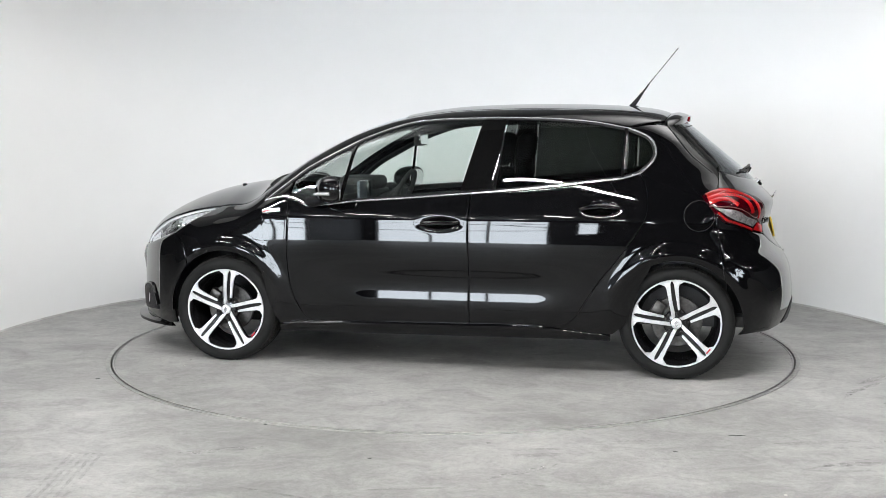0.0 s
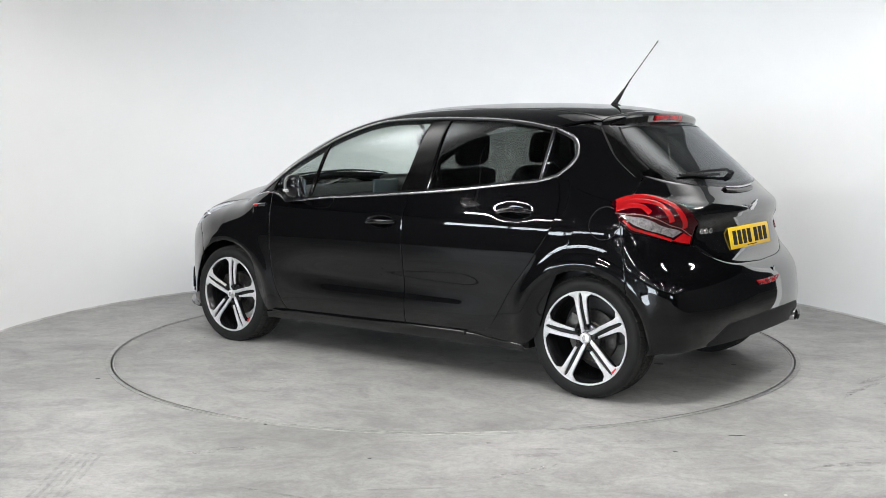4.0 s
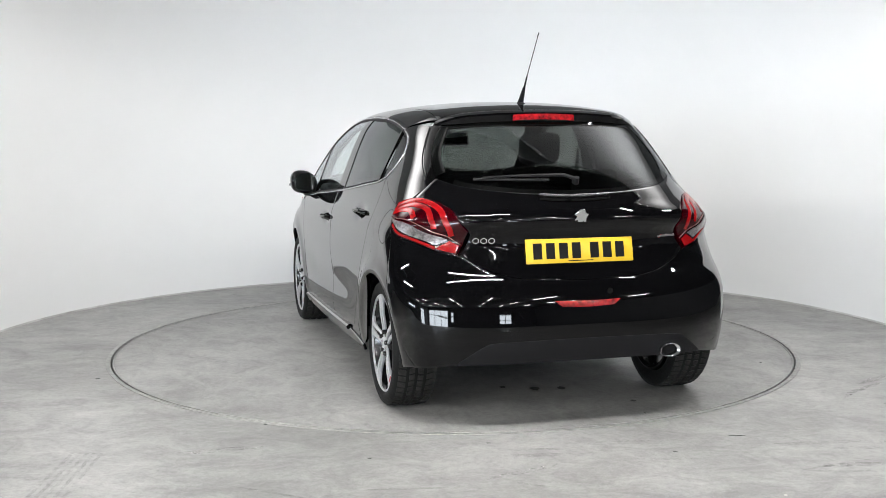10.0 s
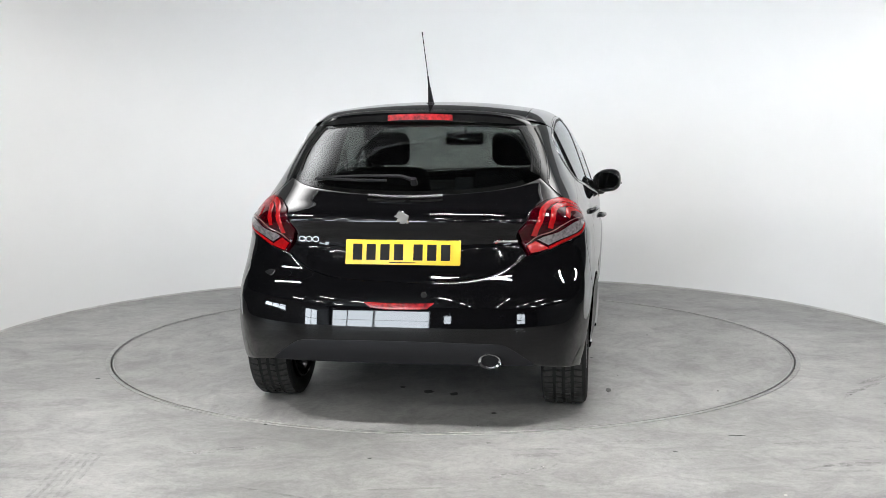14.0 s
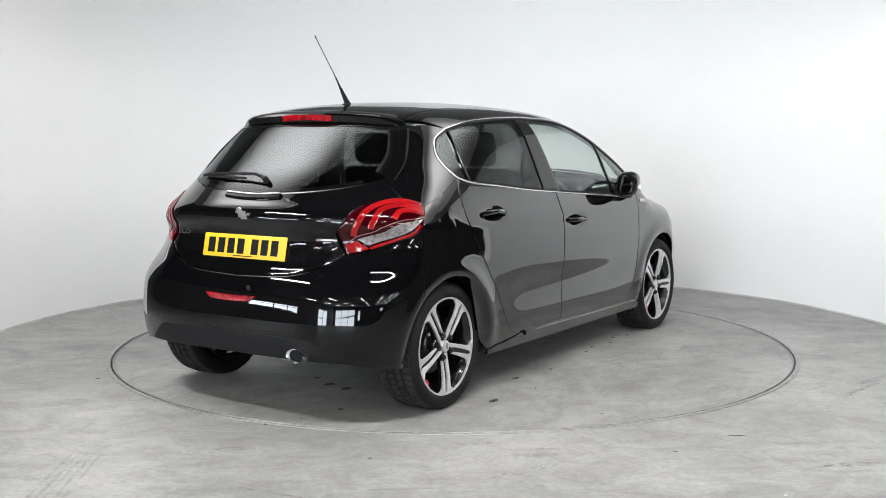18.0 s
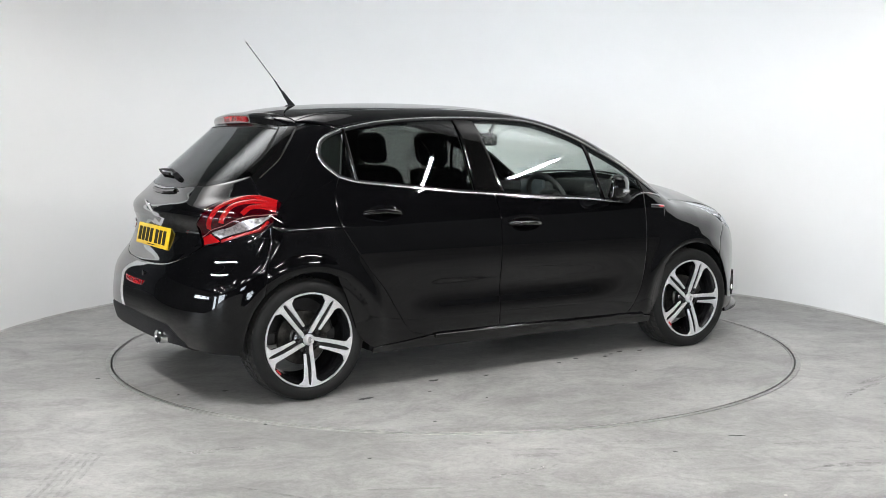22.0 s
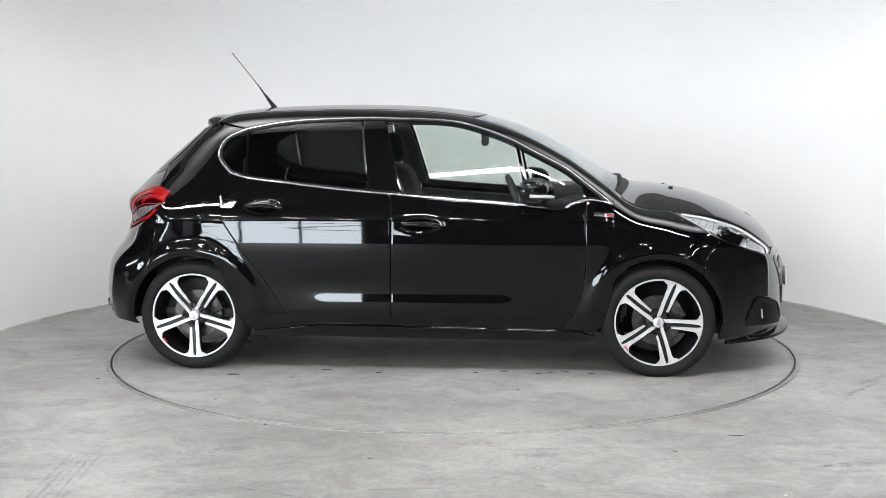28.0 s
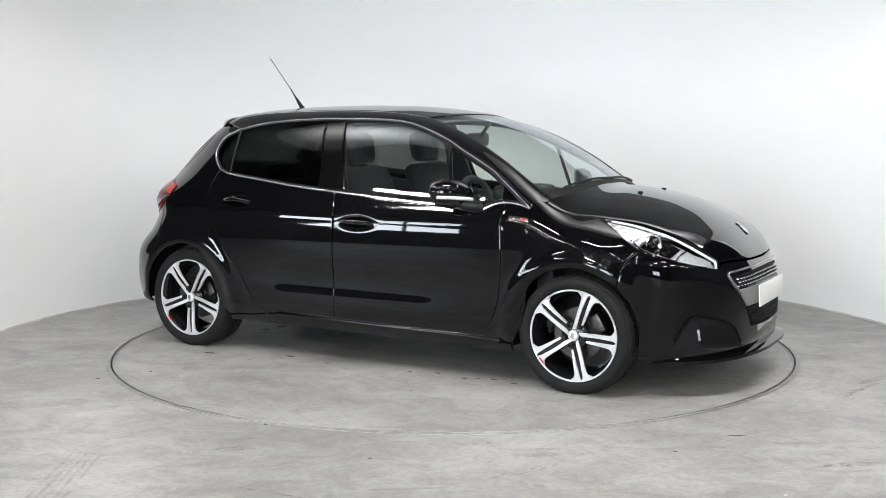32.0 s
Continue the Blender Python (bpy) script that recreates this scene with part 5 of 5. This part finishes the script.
# aerial
ae = part("aerial", merge(([(x * 1.5, y, z) for x, y, z in lathe([(0.0, 0.010), (0.014, 0.010), (0.022, 0.004), (0.026, -0.008)], 20, "z")[0]], lathe([(0.0, 0.010), (0.014, 0.010), (0.022, 0.004), (0.026, -0.008)], 20, "z")[1]), tube([(0.012, 0, 0.0), (-0.005, 0, 0.022), (-0.03, 0, 0.055), (-0.05, 0, 0.085)], 0.017, 12, taper=0.4)), PLASTIC, car, "black roof aerial")
ae.matrix_basis = Matrix.Translation((-1.08, 0.0, 1.449))
part("mast", moved(tube([(-1.12, 0, 1.52), (-1.13, 0.0, 1.53), (-1.17, 0, 1.588)], 0.007, 8, taper=0.55), Matrix.Translation((1.08, 0, -1.449))), PLASTIC, ae)
part("whip", moved(tube([(-1.17, 0, 1.588), (-1.327, 0.0, 1.783)], 0.0022, 6), Matrix.Translation((1.08, 0, -1.449))), PLASTIC, ae)
part("whip_tip", moved(tube([(-1.322, 0, 1.777), (-1.332, 0.0, 1.790)], 0.0032, 6), Matrix.Translation((1.08, 0, -1.449))), PLASTIC, ae)


# sides: handles, mirrors, badge, fuel flap -------------------------------------
def side_at(x, z, lift=0.0):
    p = from_side([(x, z), (x, z + 1e-4)], 2)[:1]
    n = normal(p)
    return (p + lift * n / np.linalg.norm(n))[0]


for mir, side in LR:
    fl = flip_y if mir else (lambda q: q)
    for x0, z0 in HANDLES:
        dh = part("door_handle", fl(tube([side_at(x0 + 0.098, z0 - 0.004, 0.000), side_at(x0 + 0.088, z0 - 0.003, 0.014), side_at(x0 + 0.060, z0 - 0.001, 0.028), side_at(x0, z0 + 0.002, 0.042), side_at(x0 - 0.060, z0 + 0.003, 0.030), side_at(x0 - 0.088, z0 + 0.004, 0.015), side_at(x0 - 0.098, z0 + 0.004, 0.000)], 0.0125, 12)), PAINT, car, "gloss black door handle")
        part("handle_strip", fl(tube([side_at(x0 + 0.07, z0 - 0.010, 0.036), side_at(x0, z0 - 0.008, 0.052), side_at(x0 - 0.07, z0 - 0.005, 0.038)], 0.003, 6)), GLOSS, dh)
    # mirror
    mh = bmesh.new()
    bmesh.ops.create_uvsphere(mh, u_segments=28, v_segments=18, radius=1)
    for v in mh.verts:
        x, y, z = v.co
        fx = 0.085 if x > 0 else 0.06
        sq = lambda a, p: math.copysign(abs(a) ** p, a)
        v.co = Vector((fx * sq(x, 0.8), 0.092 * sq(y, 0.72), (0.076 if z > 0 else 0.072) * sq(z, 0.75)))
        if x < -0.35:
            v.co.x = max(v.co.x, -0.045)
        v.co.z *= 1 - 0.34 * max(0.0, -y) ** 1.4
        v.co.z += 0.10 * v.co.y
        v.co.x -= 0.5 * v.co.y
    at = Matrix.Translation((0.515, 0.886, 0.990))
    wm = part("wing_mirror", fl(moved(as_lists(mh), at)), PAINT, car, "gloss black wing mirror")
    part("mirror_pane", fl(moved(as_lists(prism([(0.072 * math.copysign(abs(math.cos(a)) ** 0.7, math.cos(a)), 0.054 * math.copysign(abs(math.sin(a)) ** 0.7, math.sin(a))) for a in np.linspace(0, 2 * math.pi, 33)[:-1]], 0.003)), at @ Matrix.Translation((-0.049, 0.0, 0.0)) @ pose(0, 0, 0, 0, 0, 116))), MIRROR, wm, "mirror glass")
    ind = [tuple(at @ Vector((0.086 * math.cos(a) - 0.046 * math.sin(a) + 0.001, 0.092 * math.sin(a), -0.022 + 0.0092 * math.sin(a)))) for a in np.linspace(-1.0, 1.35, 24)]
    part("indicator", fl(tube(ind, 0.0095, 8)), mat("indicator_lens", (0.62, 0.62, 0.63), 0.15, 0.5), wm, "clear indicator strip")
    part("mirror_foot", fl(tube([side_at(0.66, 0.925, -0.01), (0.61, 0.855, 0.925), (0.555, 0.870, 0.945)], 0.030, 12, taper=0.85)), PLASTIC, wm)
    part("side_badge", strip(from_side([(0.83, 0.875), (0.88, 0.872), (0.935, 0.866)], 20), 0.020, 0.003, 0.002, mirror=mir), CHROME, car, "chrome badge bar with red end")
    part("side_badge", strip(from_side([(0.895, 0.870), (0.930, 0.867)], 10), 0.010, 0.005, 0.002, mirror=mir), RED, car)
    part("sill_trim", strip(from_side([(0.78, 0.245), (0.5, 0.253), (-0.256, 0.266), (-0.66, 0.270)], 60) - np.array((0, 0, 0.012)), 0.028, 0.016, 0.004, mirror=mir), PAINT, car)
circ = [side_at(-1.465 + 0.078 * math.cos(a), 0.872 + 0.078 * math.sin(a)) for a in np.linspace(0, 2 * math.pi, 49)]
part("fuel_flap", strip(np.array(circ), 0.003, 0.0003, 0.003), PLASTIC, car, "round fuel flap outline")


# front: grille, plate, lip, fog lamps, wipers ------------------------------------
def nose_at(y, z, lift=0.0):
    p = from_front([(y, z), (y, z + 1e-4)], 2)[:1]
    n = normal(p)
    return (p + lift * n / np.linalg.norm(n))[0]


gr = part("grille", panel(from_front([(0.40, 0.528), (0.2, 0.540), (0.0, 0.544), (-0.2, 0.540), (-0.40, 0.528)], 40), from_front([(0.435, 0.588), (0.2, 0.606), (0.0, 0.610), (-0.2, 0.606), (-0.435, 0.588)], 40), None, None, 40, 6, gap=0.0, thick=0.01, lift=0.004), INK, car, "black grille with silver studs")
studs = []
for row, (z, yo) in enumerate(((0.556, 0.0), (0.573, 0.012), (0.590, 0.0))):
    for i in range(-16, 17):
        y = i * 0.025 + yo
        p = nose_at(y, z - 0.09 * y * y, 0.008)
        studs.append(moved(as_lists(box(-0.004, 0.005, -0.008, 0.008, -0.0035, 0.0035)), Matrix.Translation(tuple(p))))
part("grille_studs", merge(*studs), CHROME, gr, "silver grille studs", False)
part("grille_frame", strip(from_front([(0.375, 0.500), (0.425, 0.555), (0.452, 0.602), (0.42, 0.612), (0.2, 0.623), (0.0, 0.627), (-0.2, 0.623), (-0.42, 0.612), (-0.452, 0.602), (-0.425, 0.555), (-0.375, 0.500)], 90), 0.012, 0.009, 0.004), SATIN, gr, "chrome grille surround")
part("bumper_bar", panel(from_front([(0.33, 0.436), (0.0, 0.446), (-0.33, 0.436)], 40), from_front([(0.395, 0.522), (0.0, 0.537), (-0.395, 0.522)], 40), None, None, 40, 8, gap=0.0, thick=0.02, lift=0.010), SILVERGREY, car, "satin grey bar behind the front plate")
lg = part("lower_grille", panel(from_front([(0.28, 0.325), (0.0, 0.318), (-0.28, 0.325)], 40), from_front([(0.33, 0.43), (0.0, 0.440), (-0.33, 0.43)], 40), None, None, 40, 6, gap=0.0, thick=0.01, lift=0.003), INK, car, "black honeycomb lower grille")
cells = []
for row in range(6):
    for i in range(-14, 15):
        y, z = i * 0.025 + (row % 2) * 0.0125, 0.330 + row * 0.0175
        if abs(y) < 0.27 + 0.012 * row:
            cells.append(moved(as_lists(box(-0.004, 0.003, -0.009, 0.009, -0.0025, 0.0025)), Matrix.Translation(tuple(nose_at(y, z, 0.006)))))
part("grille_mesh", merge(*cells), PLASTIC, lg, "", False)
fp, fm = plate("front_plate", (1.961, 0.0, 0.478), -3, 0, WHITE, 0.520, 0.111, "plain white front number plate")
lip = both(np.vstack([from_side([(1.55, 0.185), (1.58, 0.184)], 3), from_front([(0.70, 0.187), (0.5, 0.194), (0.3, 0.204), (0.0, 0.208)], 30)]))
lo = lip * np.array([1, 1, 1])
n_ = normal(lo)
n_[:, 2] = 0
n_ /= np.linalg.norm(n_, axis=1)[:, None]
reach = np.clip((lo[:, 0] - 1.55) / 0.25, 0, 1)[:, None] * 0.05
lv = [tuple(p) for p in np.vstack([lo + (0, 0, 0.02), lo + n_ * reach + (0, 0, 0.004), lo + n_ * reach + (0, 0, -0.012), lo - n_ * 0.03 + (0, 0, -0.016)])]
k = len(lo)
lf = [(j * k + i, j * k + i + 1, ((j + 1) % 4) * k + i + 1, ((j + 1) % 4) * k + i) for j in range(4) for i in range(k - 1)]
part("front_lip", (lv, lf), GLOSS, car, "thin front splitter lip")
for mir, side in LR:
    f_low = on((1.663, 0.70, 0.262), (1.78, 0.58, 0.25), (1.908, 0.37, 0.237))
    f_top = on((1.665, 0.70, 0.29), (1.693, 0.67, 0.36), (1.747, 0.622, 0.408), (1.868, 0.453, 0.357), (1.905, 0.385, 0.262))
    fg = part("fog_surround", panel(f_low, f_top, None, None, 30, 10, mirror=mir, gap=0.0, thick=0.02, lift=0.006), PLASTIC, car, "black fog lamp surround")
    part("fog_recess", panel(blend(f_low, f_top, [(u, 0.12) for u in np.linspace(0.34, 0.9, 20)], 0.009), blend(f_low, f_top, [(u, 0.80) for u in np.linspace(0.36, 0.82, 20)], 0.009), None, None, 20, 8, mirror=mir, gap=0.0, thick=0.004, onto=False), INK, fg)
    part("fog_rim", strip(f_top, 0.012, 0.012, 0.004, mirror=mir), GLOSS, fg)
    part("fog_lamp", strip(blend(f_low, f_top, [(0.33, v) for v in np.linspace(0.25, 0.6, 10)], 0.010), 0.014, 0.004, 0.003, mirror=mir), CHROME, fg, "small bright fog lamp")
    fl = flip_y if mir else (lambda q: q)
    t0 = from_top([(1.30, 0.20), (1.301, 0.20)], 2)[0]
    part("washer_jet", fl(as_lists(box(1.29, 1.315, 0.19, 0.21, t0[2] - 0.006, t0[2] + 0.008, 0.004))), PLASTIC, car)
eb = from_top([(1.80, 0.0), (1.801, 0.0)], 2)[:1]
en = Vector(normal(eb)[0]).normalized()
across = Vector((0, 1, 0))
emblem(tuple(eb[0] + 0.005 * np.array(en)), Matrix((across, en, across.cross(en))).transposed().to_4x4())
part("cowl_panel", panel(both(from_top(cowl, 30)), both(from_top([(0.95, 0.65), (0.98, 0.50), (1.01, 0.28), (1.02, 0.0)], 30)), None, None, 40, 5, gap=0.0, lift=0.002, thick=0.03), PLASTIC, car)
for y0, y1 in ((0.62, 0.05), (0.10, -0.50)):
    pts = []
    for t in np.linspace(0, 1, 8):
        y = y0 + (y1 - y0) * t
        xc = np.interp(abs(y), [0, 0.28, 0.5, 0.66], [1.065, 1.055, 1.02, 0.985]) - 0.035 - 0.012 * math.sin(math.pi * t)
        p = from_top([(xc, y), (xc - 0.01, y)], 2)[0]
        pts.append(p + (0.002, 0, 0.010))
    part("front_wiper", tube(pts, 0.008, 6, taper=0.6), PLASTIC, car, "black windscreen wiper")


TURN0, RATE, CAR_X, CAR_Y = 167.742, -6.1489, -0.0095, -0.0508


def motions():
    rows, disc = [], []
    for k in range(33):
        a = TURN0 + RATE * k
        c, s = math.cos(radians(a)), math.sin(radians(a))
        rows.append((float(k), pose(CAR_X * c - CAR_Y * s, CAR_X * s + CAR_Y * c, 0, 0, 0, a)))
        disc.append((float(k), pose(0, 0, 0, 0, 0, a)))
    walk(car, rows)
    walk(turntable, disc)


motions()
